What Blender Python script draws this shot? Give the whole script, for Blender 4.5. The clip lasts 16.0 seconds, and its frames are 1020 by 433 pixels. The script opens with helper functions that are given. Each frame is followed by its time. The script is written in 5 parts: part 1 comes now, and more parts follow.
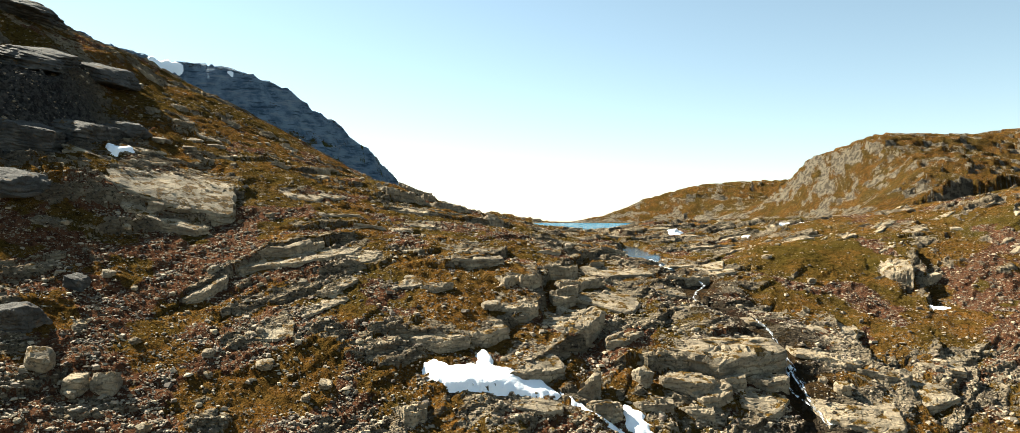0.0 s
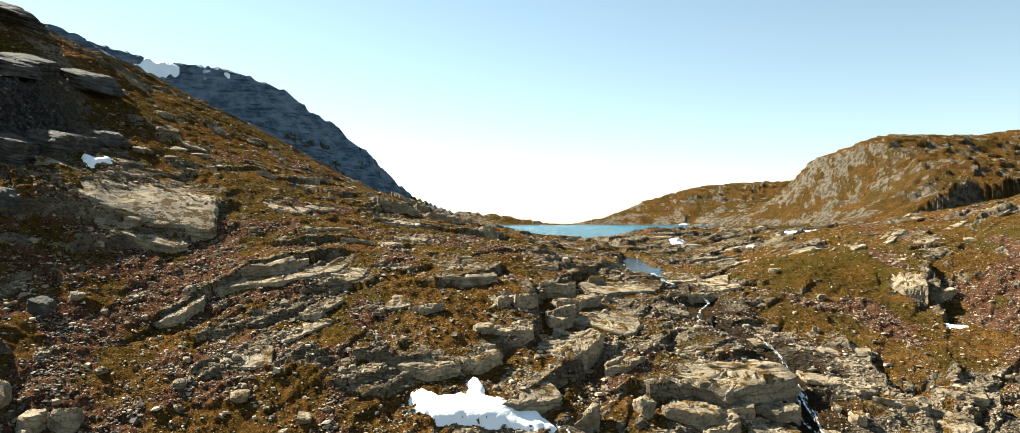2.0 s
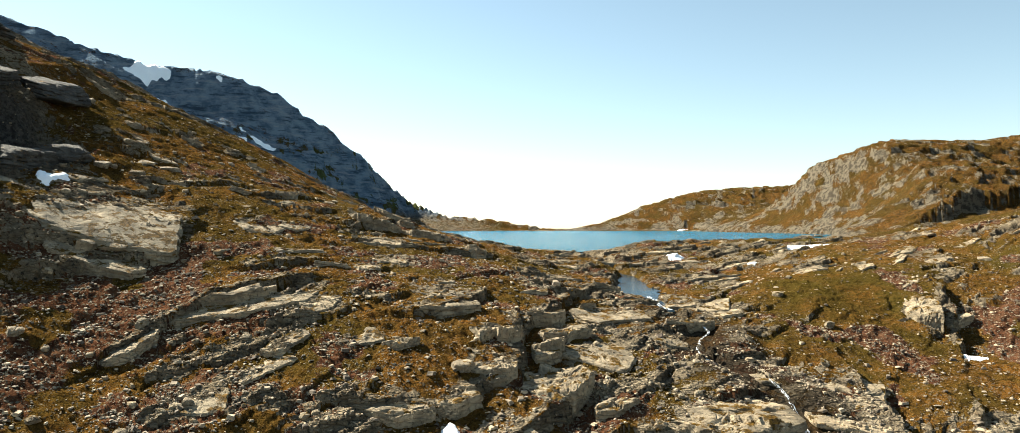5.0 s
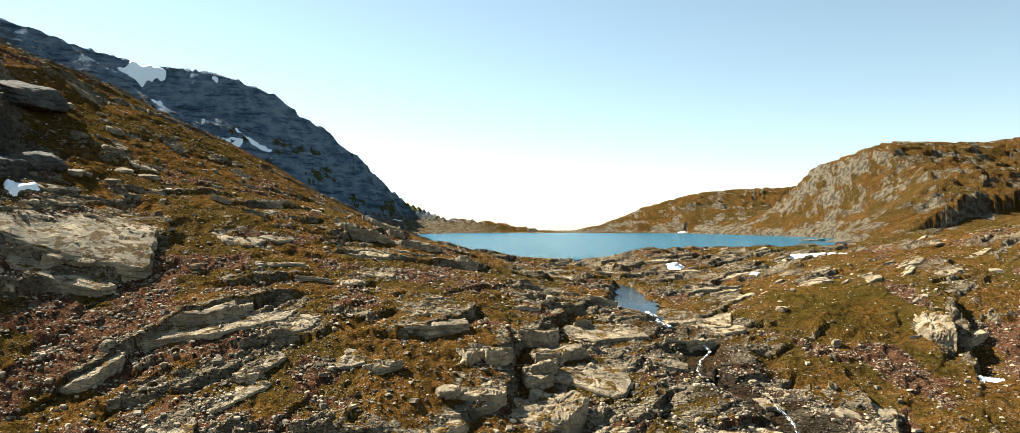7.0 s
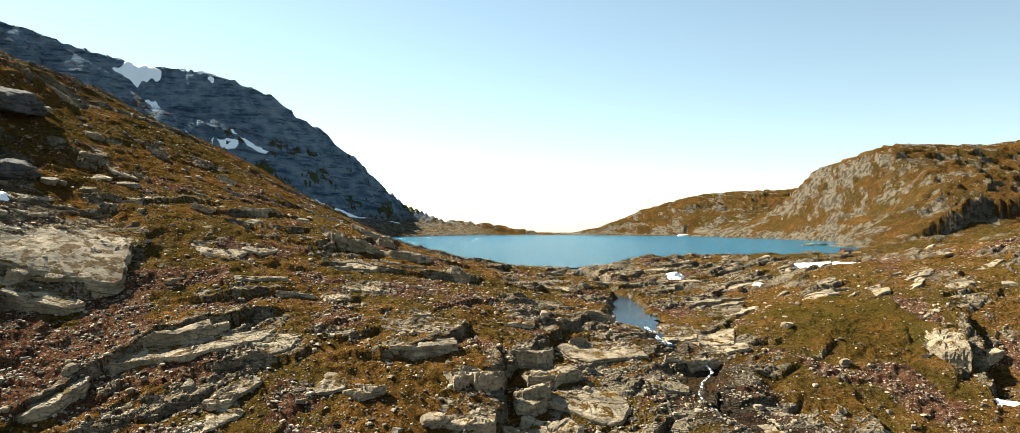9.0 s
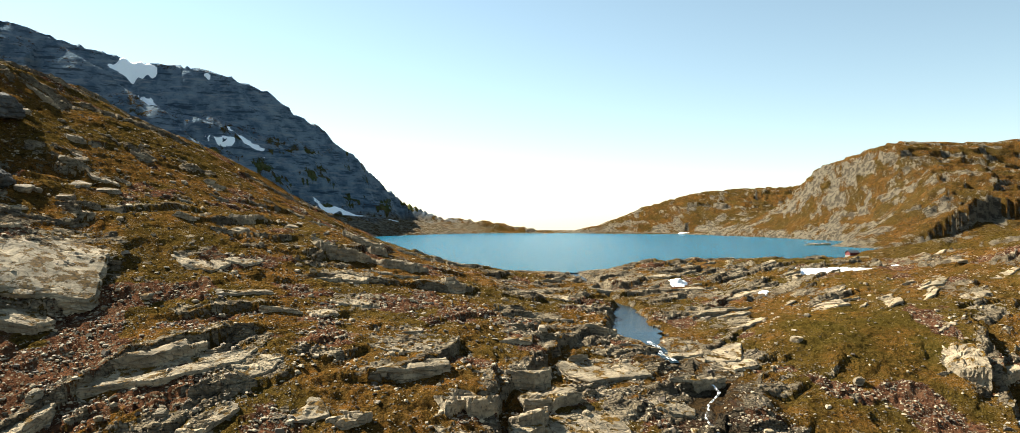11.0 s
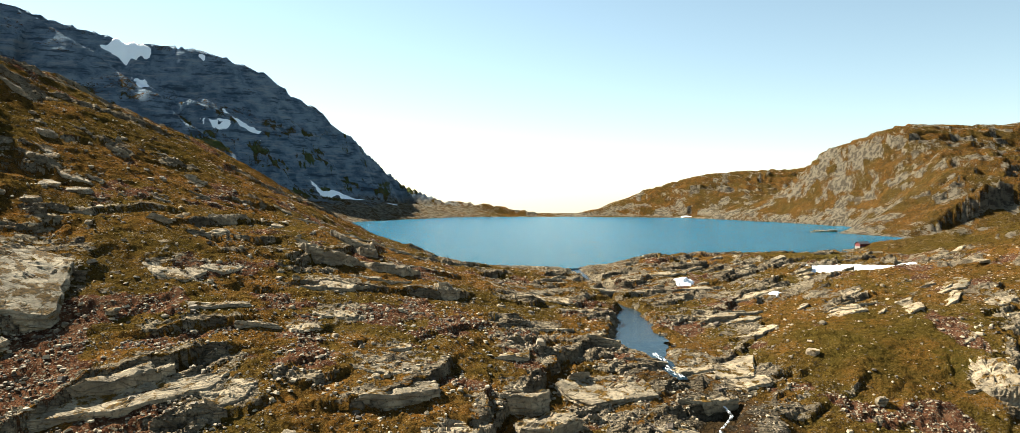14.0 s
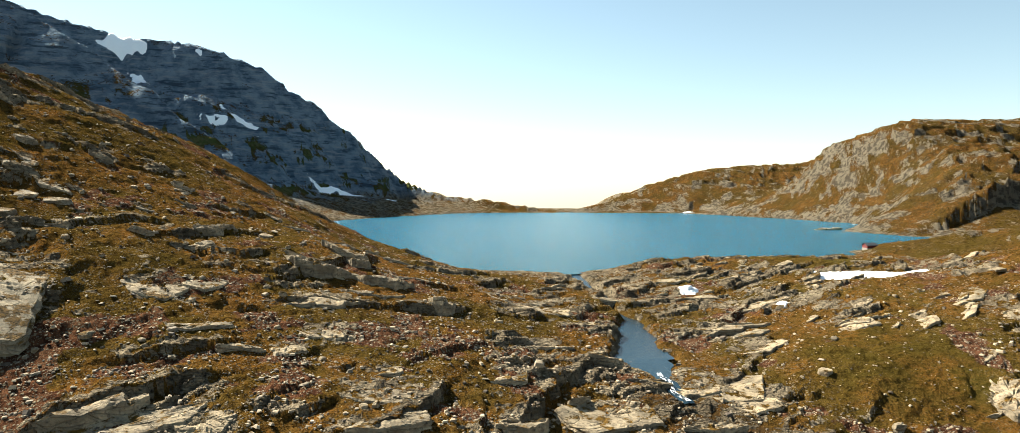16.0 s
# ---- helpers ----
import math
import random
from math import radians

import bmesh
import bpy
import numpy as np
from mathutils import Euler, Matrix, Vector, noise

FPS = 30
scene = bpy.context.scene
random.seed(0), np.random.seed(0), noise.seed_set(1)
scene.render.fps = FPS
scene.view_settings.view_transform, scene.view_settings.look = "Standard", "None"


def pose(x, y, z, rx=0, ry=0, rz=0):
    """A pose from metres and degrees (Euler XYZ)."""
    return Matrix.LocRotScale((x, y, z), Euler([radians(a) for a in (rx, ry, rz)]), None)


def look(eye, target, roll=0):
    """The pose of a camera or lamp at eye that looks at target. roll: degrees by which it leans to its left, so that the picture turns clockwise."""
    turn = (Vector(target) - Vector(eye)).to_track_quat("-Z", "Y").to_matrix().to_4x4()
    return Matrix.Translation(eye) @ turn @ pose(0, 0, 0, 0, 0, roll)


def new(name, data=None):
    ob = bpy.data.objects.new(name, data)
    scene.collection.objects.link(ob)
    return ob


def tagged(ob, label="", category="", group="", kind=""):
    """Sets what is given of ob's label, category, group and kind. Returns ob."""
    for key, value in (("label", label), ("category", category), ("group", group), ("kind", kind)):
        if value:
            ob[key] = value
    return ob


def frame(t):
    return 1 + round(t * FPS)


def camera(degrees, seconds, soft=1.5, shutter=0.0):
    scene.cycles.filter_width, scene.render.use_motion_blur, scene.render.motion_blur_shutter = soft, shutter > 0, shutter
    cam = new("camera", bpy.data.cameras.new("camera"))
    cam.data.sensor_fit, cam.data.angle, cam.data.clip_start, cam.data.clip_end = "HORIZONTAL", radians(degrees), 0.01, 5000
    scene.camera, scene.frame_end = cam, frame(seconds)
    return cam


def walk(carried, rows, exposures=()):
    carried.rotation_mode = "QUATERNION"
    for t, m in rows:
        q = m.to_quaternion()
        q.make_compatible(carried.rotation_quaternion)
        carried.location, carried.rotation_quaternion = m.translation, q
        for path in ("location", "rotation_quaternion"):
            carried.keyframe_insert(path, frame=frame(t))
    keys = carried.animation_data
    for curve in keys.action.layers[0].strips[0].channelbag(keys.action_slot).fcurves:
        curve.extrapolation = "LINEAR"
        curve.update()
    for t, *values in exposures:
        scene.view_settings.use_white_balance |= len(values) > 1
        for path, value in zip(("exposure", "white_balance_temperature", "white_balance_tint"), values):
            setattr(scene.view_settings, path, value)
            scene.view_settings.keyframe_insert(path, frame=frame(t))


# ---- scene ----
cam = camera(69.8, 16.0, soft=0.5)
PATH = [
    (0, (0.701, 0.278, 5.329), (0.694, 2.278, 5.336), 0.1),
    (0.5, (1.011, 2.865, 6.221), (1.003, 4.865, 6.226), 0.1),
    (1, (1.395, 5.232, 7.261), (1.386, 7.233, 7.267), 0.0),
    (1.5, (1.829, 7.621, 8.285), (1.82, 9.62, 8.291), -0.0),
    (2, (2.303, 9.991, 9.289), (2.294, 11.992, 9.295), -0.0),
    (2.5, (2.799, 12.422, 10.05), (2.792, 14.422, 10.059), -0.0),
    (3, (3.296, 14.781, 11.026), (3.29, 16.781, 11.035), -0.0),
    (3.5, (3.827, 17.136, 11.92), (3.82, 19.136, 11.929), -0.0),
    (4, (4.396, 19.342, 12.694), (4.39, 21.342, 12.704), -0.0),
    (6.5, (7.402, 30.755, 16.998), (7.396, 32.755, 17.009), 0.1),
    (7, (7.87, 32.999, 17.652), (7.864, 34.998, 17.662), 0.1),
    (7.5, (8.388, 35.244, 18.431), (8.382, 37.245, 18.442), 0.1),
    (8, (8.84, 37.354, 19.18), (8.835, 39.355, 19.191), 0.1),
    (8.5, (9.238, 39.581, 19.958), (9.233, 41.581, 19.97), 0.2),
    (9, (9.569, 41.778, 20.658), (9.564, 43.778, 20.668), 0.2),
    (9.5, (9.863, 44.159, 21.3), (9.858, 46.159, 21.31), 0.2),
    (12, (10.848, 54.895, 26.088), (10.842, 56.895, 26.068), 0.2),
    (12.5, (11.032, 57.121, 26.902), (11.026, 59.121, 26.872), 0.2),
    (13, (11.231, 59.252, 27.928), (11.224, 61.252, 27.887), 0.2),
    (13.5, (11.451, 61.453, 28.861), (11.443, 63.452, 28.81), 0.2),
    (14, (11.618, 63.502, 29.998), (11.609, 65.501, 29.938), 0.2),
    (14.5, (11.829, 65.646, 31.24), (11.819, 67.645, 31.172), 0.2),
    (15, (12.036, 67.74, 32.46), (12.025, 69.739, 32.385), 0.2),
    (15.5, (12.274, 69.97, 33.625), (12.262, 71.968, 33.547), 0.1),
    (16, (12.485, 72.046, 34.541), (12.473, 74.044, 34.46), 0.1),
]
walk(cam, [(t, look(eye, target, roll)) for t, eye, target, roll in PATH], exposures=[(0, 1.95, 6750, 5), (16, 1.9, 6750, 5)])

# ---- world, sun, exposure ----
SUN_AZIMUTH, SUN_HEIGHT = -56.0, 39.0      # degrees from straight ahead (minus: to the left), and above the horizon
world = bpy.data.worlds.new("sky")
scene.world = world
world.use_nodes = True
_n = world.node_tree.nodes
sky = _n.new("ShaderNodeTexSky")
sky.sky_type, sky.sun_disc = "NISHITA", False
sky.sun_elevation, sky.sun_rotation = radians(SUN_HEIGHT), radians(SUN_AZIMUTH)
sky.altitude, sky.air_density, sky.dust_density, sky.ozone_density = 1000, 1.0, 0.2, 1.0
haze = _n.new("ShaderNodeHueSaturation")
haze.inputs["Hue"].default_value = 0.484
haze.inputs["Saturation"].default_value = 0.85
world.node_tree.links.new(sky.outputs[0], haze.inputs["Color"])
world.node_tree.links.new(haze.outputs[0], _n["Background"].inputs[0])
_n["Background"].inputs[1].default_value = 0.048
sun = new("sun", bpy.data.lights.new("sun", "SUN"))
sun.data.energy, sun.data.angle, sun.data.color = 5.0, radians(0.6), (1.0, 0.94, 0.84)
_a, _e = radians(SUN_AZIMUTH), radians(SUN_HEIGHT)
TO_SUN = Vector((math.sin(_a) * math.cos(_e), math.cos(_a) * math.cos(_e), math.sin(_e)))
sun.matrix_world = look(TO_SUN * 500, (0, 0, 0))


# ---- noise ----
def _hash(ix, iy, seed):
    h = (ix * 374761393 + iy * 668265263 + seed * 982451653) & 0xFFFFFFFF
    h = ((h ^ (h >> 13)) * 1274126177) & 0xFFFFFFFF
    return h ^ (h >> 16)


def grad_noise(x, y, seed=0):
    """Gradient noise, about -1 to 1, one lump a unit."""
    x, y = np.asarray(x, float), np.asarray(y, float)
    ix, iy = np.floor(x).astype(np.int64), np.floor(y).astype(np.int64)
    fx, fy = x - ix, y - iy
    u, v = fx * fx * fx * (fx * (fx * 6 - 15) + 10), fy * fy * fy * (fy * (fy * 6 - 15) + 10)

    def corner(dx, dy):
        a = _hash(ix + dx, iy + dy, seed) * (2 * np.pi / 4294967296.0)
        return np.cos(a) * (fx - dx) + np.sin(a) * (fy - dy)

    a, b, c, d = corner(0, 0), corner(1, 0), corner(0, 1), corner(1, 1)
    return 1.5 * ((a + (b - a) * u) + ((c + (d - c) * u) - (a + (b - a) * u)) * v)


def fbm(x, y, size, octaves, seed=0, gain=0.5):
    total, amp = 0.0, 1.0
    for k in range(octaves):
        total = total + amp * grad_noise(x / size + 17.3 * k, y / size - 9.1 * k, seed + k)
        size, amp = size / 2.03, amp * gain
    return total


def smooth(a, b, v):
    t = np.clip((v - a) / (b - a), 0, 1)
    return t * t * (3 - 2 * t)


# ---- the lie of the land: heights in metres over the lake ----
# cross profiles of the hanging valley's lip, one for each distance ahead
STATIONS = [-260, -160, -120, -80, -40, 0, 30, 60, 90, 130, 180, 270]
PROFILES = {
    60: [-4.0, -32.8, -44.3, -52.7, -58.8, -63.1, -65.6, -66.4, -65.1, -61.2, -55.5, -45.1],
    110: [21.3, -9.8, -21.4, -32.6, -41.5, -45.9, -48.7, -50.6, -49.6, -45.5, -37.6, -27.2],
    140: [40.0, 5.5, -8.5, -21.0, -29.3, -32.0, -35.8, -38.9, -38.8, -35.0, -27.8, -16.1],
    165: [58.2, 20.4, 2.3, -11.7, -15.6, -20.0, -22.5, -26.5, -29.0, -26.7, -19.8, -5.6],
    190: [78.7, 36.9, 18.4, -0.3, -3.6, -7.7, -14.6, -18.1, -21.5, -20.6, -12.9, 6.8],
    215: [98.0, 48.5, 26.8, 11.3, 3.1, -3.1, -8.6, -11.8, -13.1, -13.9, -6.0, 18.9],
    245: [115.0, 59.1, 33.9, 22.2, 10.6, 2.2, -4.3, -7.9, -3.8, -2.6, 2.7, 28.5],
    285: [126.0, 70.5, 45.5, 28.3, 15.9, 4.5, -2.2, -5.0, -3.8, 2.3, 12.0, 32.2],
    330: [113.0, 74.0, 52.5, 31.5, 12.8, 3.9, 0.1, 0.2, 0.8, 3.8, 11.0, 28.0],
    375: [99.0, 68.5, 51.0, 29.0, 9.6, 0.6, 0.1, 3.4, 4.7, 5.8, 9.0, 25.0],
    415: [93.0, 66.5, 46.5, 20.0, 2.0, -0.5, 0.1, 3.4, 4.7, 5.8, 9.0, 25.0],
}


def spline_weights(stations, v):
    u = np.interp(v, stations, np.arange(len(stations)))
    i = np.clip(np.floor(u).astype(int), 0, len(stations) - 2)
    f = u - i
    w = (-.5 * f + f * f - .5 * f ** 3, 1 - 2.5 * f * f + 1.5 * f ** 3, .5 * f + 2 * f * f - 1.5 * f ** 3, -.5 * f * f + .5 * f ** 3)
    return [(np.clip(i + k - 1, 0, len(stations) - 1), w[k]) for k in range(4)]


def lip(x, y):
    grid, total = np.array(list(PROFILES.values())), 0.0
    across = spline_weights(STATIONS, x)
    for j, wj in spline_weights(list(PROFILES), y):
        for i, wi in across:
            total = total + wi * wj * grid[j, i]
    return total


def along(line, x, y):
    """Distance to a line of (x, y, z) corners, the height of its nearest point, and the side (plus: to the left of its run)."""
    best, height, side = np.full(np.shape(x), 1e9), np.zeros(np.shape(x)), np.zeros(np.shape(x))
    for (ax, ay, az), (bx, by, bz) in zip(line, line[1:]):
        dx, dy = bx - ax, by - ay
        t = np.clip(((x - ax) * dx + (y - ay) * dy) / (dx * dx + dy * dy), 0, 1)
        d = np.hypot(x - ax - t * dx, y - ay - t * dy)
        near = d < best
        best = np.where(near, d, best)
        height = np.where(near, az + t * (bz - az), height)
        side = np.where(near, np.sign(dx * (y - ay) - dy * (x - ax)), side)
    return best, height, side


# lake shore, clockwise from the outlet (plan)
SHORE = [(36, 362), (5, 375), (-22, 392), (-52, 418), (-95, 470), (-125, 560), (-150, 680), (-172, 790), (-150, 870), (-105, 950), (-55, 1030),
         (20, 1048), (60, 1040), (75, 1060), (150, 1045), (235, 1035), (275, 960), (318, 850), (340, 770), (318, 700), (268, 648), (285, 612),
         (300, 575), (268, 545), (213, 486), (183, 446), (150, 420), (120, 410), (95, 402), (62, 388)]


def shore_distance(x, y):
    """Metres from the lake's shore: plus on land, minus in the water."""
    wx = x + 5 * grad_noise(x / 26, y / 26, 71) + 2 * grad_noise(x / 9, y / 9, 72)
    wy = y + 5 * grad_noise(x / 26, y / 26, 73) + 2 * grad_noise(x / 9, y / 9, 74)
    ring = [(a, b, 0) for a, b in SHORE]
    d = along(ring + ring[:1], wx, wy)[0]
    inside = np.zeros(np.shape(x), bool)
    for (ax, ay), (bx, by) in zip(SHORE, SHORE[1:] + SHORE[:1]):
        inside ^= ((ay > wy) != (by > wy)) & (wx < (bx - ax) * (wy - ay) / (by - ay + 1e-9) + ax)
    return np.where(inside, -d, d)


# crests of the heights round the lake, and the stream's bed down from the outlet
MOUNTAIN = [(-900, 900, 350), (-640, 900, 268), (-470, 985, 219), (-420, 1000, 219), (-372, 1009, 212), (-318, 1022, 190), (-262, 1045, 149), (-215, 1060, 109), (-178, 1125, 64), (-150, 1150, 45), (-95, 1120, 23), (20, 1100, 12), (70, 1085, 4)]
FORELAND = [(-345, 760, 27), (-250, 900, 25), (-175, 985, 22), (-120, 1060, 17)]
SHOULDER = [(-900, 640, 370), (-640, 690, 272), (-445, 769, 200), (-330, 745, 126), (-240, 720, 64), (-190, 700, 25)]
RIGHT_HILL = [(1100, 800, 165), (720, 880, 128), (563, 909, 112), (432, 880, 108), (375, 915, 82), (330, 930, 47)]
RIGHT_BACK = [(900, 1250, 140), (460, 1230, 76), (370, 1220, 70), (290, 1200, 60), (215, 1180, 38), (150, 1140, 11), (85, 1095, 3)]
HEADLAND = [(520, 575, 42), (420, 595, 30), (340, 608, 18), (300, 630, 13), (275, 648, 7)]
CLIFF = [(284, 588, 7), (304, 597, 12), (335, 602, 16), (400, 604, 18), (520, 604, 17)]
RIGHT_NEAR = [(600, 330, 75), (420, 400, 45), (270, 432, 20), (225, 440, 9)]
STREAM = [(36, 366, 0.0), (38, 345, -0.6), (42, 318, -2.6), (46, 294, -5.6), (47, 280, -6.6), (45, 262, -6.8), (43.5, 248, -7.0), (46, 234, -8.0), (48.5, 222, -10.0), (54, 210, -12.6),
          (50.5, 198, -15.2), (51.5, 190, -17), (58, 184, -19), (62, 178, -21.2), (63.1, 169.6, -26), (62.2, 161.6, -30), (62.2, 152.6, -34), (64, 144, -38), (70, 126, -46)]


# outcrops and boulders: plan place, width, depth, height, turn, look
OUTCROPS = []


def outcrop(*row):
    OUTCROPS.append(row)


outcrop("rock_slab", -99.0, 212.0, 42.0, 28.0, 8.0, 14, "moss")
outcrop("rock_slab", -90.7, 194.3, 23.1, 7.2, 3.0, 8, "dark")
outcrop("rock_slab", -65.8, 231.5, 15.9, 16.9, 1.6, -14, "pale")
outcrop("rock_slab", -51.4, 187.1, 28.0, 7.0, 1.8, 21, "grey")
outcrop("rock_slab", -39.0, 190.1, 11.4, 8.5, 1.4, 5, "pale")
outcrop("rock_slab", -27.2, 178.7, 10.1, 6.9, 1.6, 12, "grey")
outcrop("rock_slab", -28.1, 227.2, 10.8, 15.4, 1.6, -5, "pale")
outcrop("rock_slab", -33.5, 217.2, 8.3, 8.2, 1.2, 16, "pale")
outcrop("rock_slab", -32.5, 244.1, 14.7, 12.6, 1.4, -14, "pale")
outcrop("rock_slab", -11.0, 206.2, 16.8, 24.9, 1.2, 10, "grey")
outcrop("rock_slab", 24.5, 186.9, 17.9, 24.1, 3.0, 28, "grey")
outcrop("rock_slab", 31.8, 211.8, 19.4, 13.3, 2.0, 14, "grey")
outcrop("rock_slab", 42.5, 198.6, 9.2, 21.3, 3.0, -20, "grey")
outcrop("rock_slab", 58.4, 230.8, 18.0, 19.6, 1.6, 3, "pale")
outcrop("rock_slab", 86.9, 305.0, 28.5, 12.2, 1.8, 9, "grey")
outcrop("rock_slab", 69.7, 277.7, 13.7, 7.3, 2.0, 3, "pale")
outcrop("rock_slab", 16.2, 285.9, 26.5, 17.7, 1.0, -3, "pale")
outcrop("rock_slab", 102.8, 270.6, 13.3, 13.0, 1.0, 0, "pale")
outcrop("rock_slab", 102.1, 304.2, 22.5, 13.5, 1.0, 8, "pale")
outcrop("rock_slab", 58.5, 200.1, 10.7, 11.0, 2.0, -6, "grey")
outcrop("rock_slab", 61.0, 187.4, 12.7, 15.1, 2.2, 10, "grey")
outcrop("rock_slab", 78.8, 183.9, 15.0, 15.0, 3.2, -8, "pale")
outcrop("rock_slab", 144.5, 266.0, 13.4, 19.7, 1.4, 4, "pale")
outcrop("rock_slab", 71.0, 313.8, 19.7, 8.4, 1.2, 2, "grey")
outcrop("rock_slab", 65.3, 335.4, 21.2, 10.6, 1.2, 2, "moss")
outcrop("rock_slab", 43.5, 309.3, 14.5, 8.3, 1.2, -4, "grey")
outcrop("rock_ledge", -60.1, 189.6, 19.0, 5.6, 3.4, 22, "dark")
outcrop("rock_ledge", -9.7, 195.7, 18.0, 10.7, 2.6, 19, "dark")
outcrop("rock_ledge", 13.7, 202.4, 10.9, 12.6, 4.0, 10, "dark")
outcrop("rock_ledge", 18.4, 194.8, 11.8, 13.0, 4.0, 20, "dark")
outcrop("rock_ledge", 14.3, 185.4, 7.9, 9.4, 4.5, 20, "dark")
outcrop("rock_ledge", 52.7, 211.6, 8.4, 10.9, 3.2, 0, "dark")
outcrop("rock_ledge", 11.0, 219.3, 9.7, 12.0, 3.0, 12, "dark")
outcrop("rock_ledge", -41.0, 214.2, 9.4, 5.1, 1.5, 10, "dark")
outcrop("boulder", -95.2, 196.9, 5.4, 7.0, 4.5, 0, "grey")
outcrop("boulder", -90.2, 200.4, 9.0, 5.7, 2.6, 6, "grey")
outcrop("boulder", -106.0, 241.3, 5.8, 7.6, 2.2, 0, "grey")
outcrop("boulder", -109.9, 254.0, 7.2, 7.5, 2.0, 10, "grey")
outcrop("boulder", -18.1, 177.2, 7.7, 5.7, 2.6, -8, "grey")
outcrop("boulder", -42.6, 172.7, 6.3, 6.6, 2.4, -10, "pale")
outcrop("boulder", 0.0, 185.7, 8.4, 9.4, 3.4, 10, "grey")
outcrop("boulder", 4.7, 183.4, 6.7, 8.8, 6.0, -15, "pale")
outcrop("boulder", 2.6, 173.6, 11.1, 7.9, 3.5, 5, "grey")
outcrop("boulder", -4.5, 172.0, 6.2, 5.2, 2.6, 0, "grey")
outcrop("boulder", 16.4, 172.6, 11.4, 11.9, 3.4, 20, "grey")
outcrop("boulder", -7.0, 257.4, 6.3, 8.1, 3.6, 0, "dark")
outcrop("boulder", 81.9, 234.0, 4.2, 5.5, 2.0, 40, "pale")
outcrop("boulder", 161.5, 297.6, 6.0, 6.6, 1.6, 0, "pale")
outcrop("boulder", 158.8, 261.6, 5.2, 6.7, 1.8, 0, "pale")
outcrop("block", 117.0, 224.0, 9.0, 22.0, 2.0, -4, "layer")
outcrop("boulder", -85.0, 132.8, 6.1, 8.0, 7.0, 15, "pale")
outcrop("boulder", -77.6, 131.2, 6.1, 7.9, 6.5, -8, "pale")
outcrop("boulder", -73.2, 132.9, 6.4, 8.3, 6.0, 10, "grey")
outcrop("boulder", -94.5, 159.5, 6.3, 7.9, 5.0, 0, "blue")
outcrop("boulder", -49.1, 147.2, 5.1, 6.6, 3.0, 20, "grey")
outcrop("boulder", -36.0, 144.2, 3.5, 3.7, 2.4, 0, "pale")
outcrop("boulder", -38.7, 139.9, 2.6, 3.4, 2.2, 0, "grey")
outcrop("boulder", -18.2, 139.7, 7.7, 7.0, 3.6, 0, "pale")
outcrop("boulder", 28.1, 154.5, 5.3, 6.9, 6.0, 30, "dark")
outcrop("boulder", 71.1, 156.0, 4.5, 5.9, 4.5, 0, "pale")
outcrop("boulder", -113.9, 236.4, 5.6, 7.3, 2.8, 0, "grey")
outcrop("rock_slab", 5.2, 145.1, 13.7, 5.7, 1.2, 0, "grey")
outcrop("rock_slab", 72.8, 174.2, 18.7, 23.8, 3.4, -10, "pale")
outcrop("rock_slab", 79.0, 186.9, 17.7, 9.1, 2.2, -5, "pale")
outcrop("rock_slab", 72.1, 151.3, 17.5, 14.5, 5.0, -6, "pale")
outcrop("rock_slab", 52.9, 151.7, 9.6, 11.9, 2.6, -25, "grey")
outcrop("rock_slab", 13.4, 171.4, 10.9, 16.7, 3.0, 10, "grey")
outcrop("rock_slab", 4.2, 157.4, 11.5, 11.9, 3.0, 8, "grey")
outcrop("rock_slab", -53.1, 158.6, 12.3, 8.1, 1.2, 0, "moss")
outcrop("rock_slab", 99.4, 168.8, 11.6, 17.2, 1.6, -35, "grey")
outcrop("rock_slab", 88.9, 156.9, 10.8, 14.8, 2.0, 0, "grey")
outcrop("rock_ledge", -6.2, 164.1, 9.9, 10.7, 4.5, 15, "dark")
outcrop("rock_ledge", -15.3, 160.4, 12.4, 6.9, 3.0, 5, "dark")
outcrop("rock_ledge", 25.9, 166.2, 9.2, 11.1, 4.0, 10, "dark")
outcrop("rock_ledge", -1.5, 174.4, 12.0, 6.7, 2.6, 0, "grey")
outcrop("rock_ledge", 1.5, 153.0, 9.2, 5.2, 3.0, 0, "dark")
outcrop("rock_ledge", 42.0, 152.2, 9.1, 8.3, 3.0, 20, "dark")
outcrop("rock_ledge", 81.6, 163.6, 12.6, 12.1, 4.0, -25, "dark")
outcrop("rock_ledge", 37.4, 154.8, 10.6, 7.7, 3.5, -10, "dark")
outcrop("crag", 47.8, 167.0, 24.4, 19.5, 5.0, 8, "layer")
outcrop("crag", -134.1, 204.2, 19.3, 18.0, 9.0, 10, "cliff")
outcrop("crag", -131.1, 223.2, 23.1, 22.0, 10.0, -5, "cliff")
outcrop("crag", -123.8, 234.2, 14.1, 13.0, 7.0, 0, "cliff")
outcrop("crag", -160.8, 249.3, 28.3, 31.1, 8.0, 6, "cliff")
outcrop("crag", -149.1, 269.1, 23.6, 26.9, 8.0, 0, "cliff")
outcrop("crag", -123.7, 180.5, 18.8, 17.0, 6.0, 0, "cliff")
outcrop("crag", -95.6, 143.0, 9.8, 12.8, 7.0, 0, "cliff")
outcrop("crag", -191.6, 282.5, 29.7, 35.4, 8.0, 0, "cliff")
outcrop("crag", -39.1, 263.6, 16.1, 13.3, 5.0, -12, "layer")
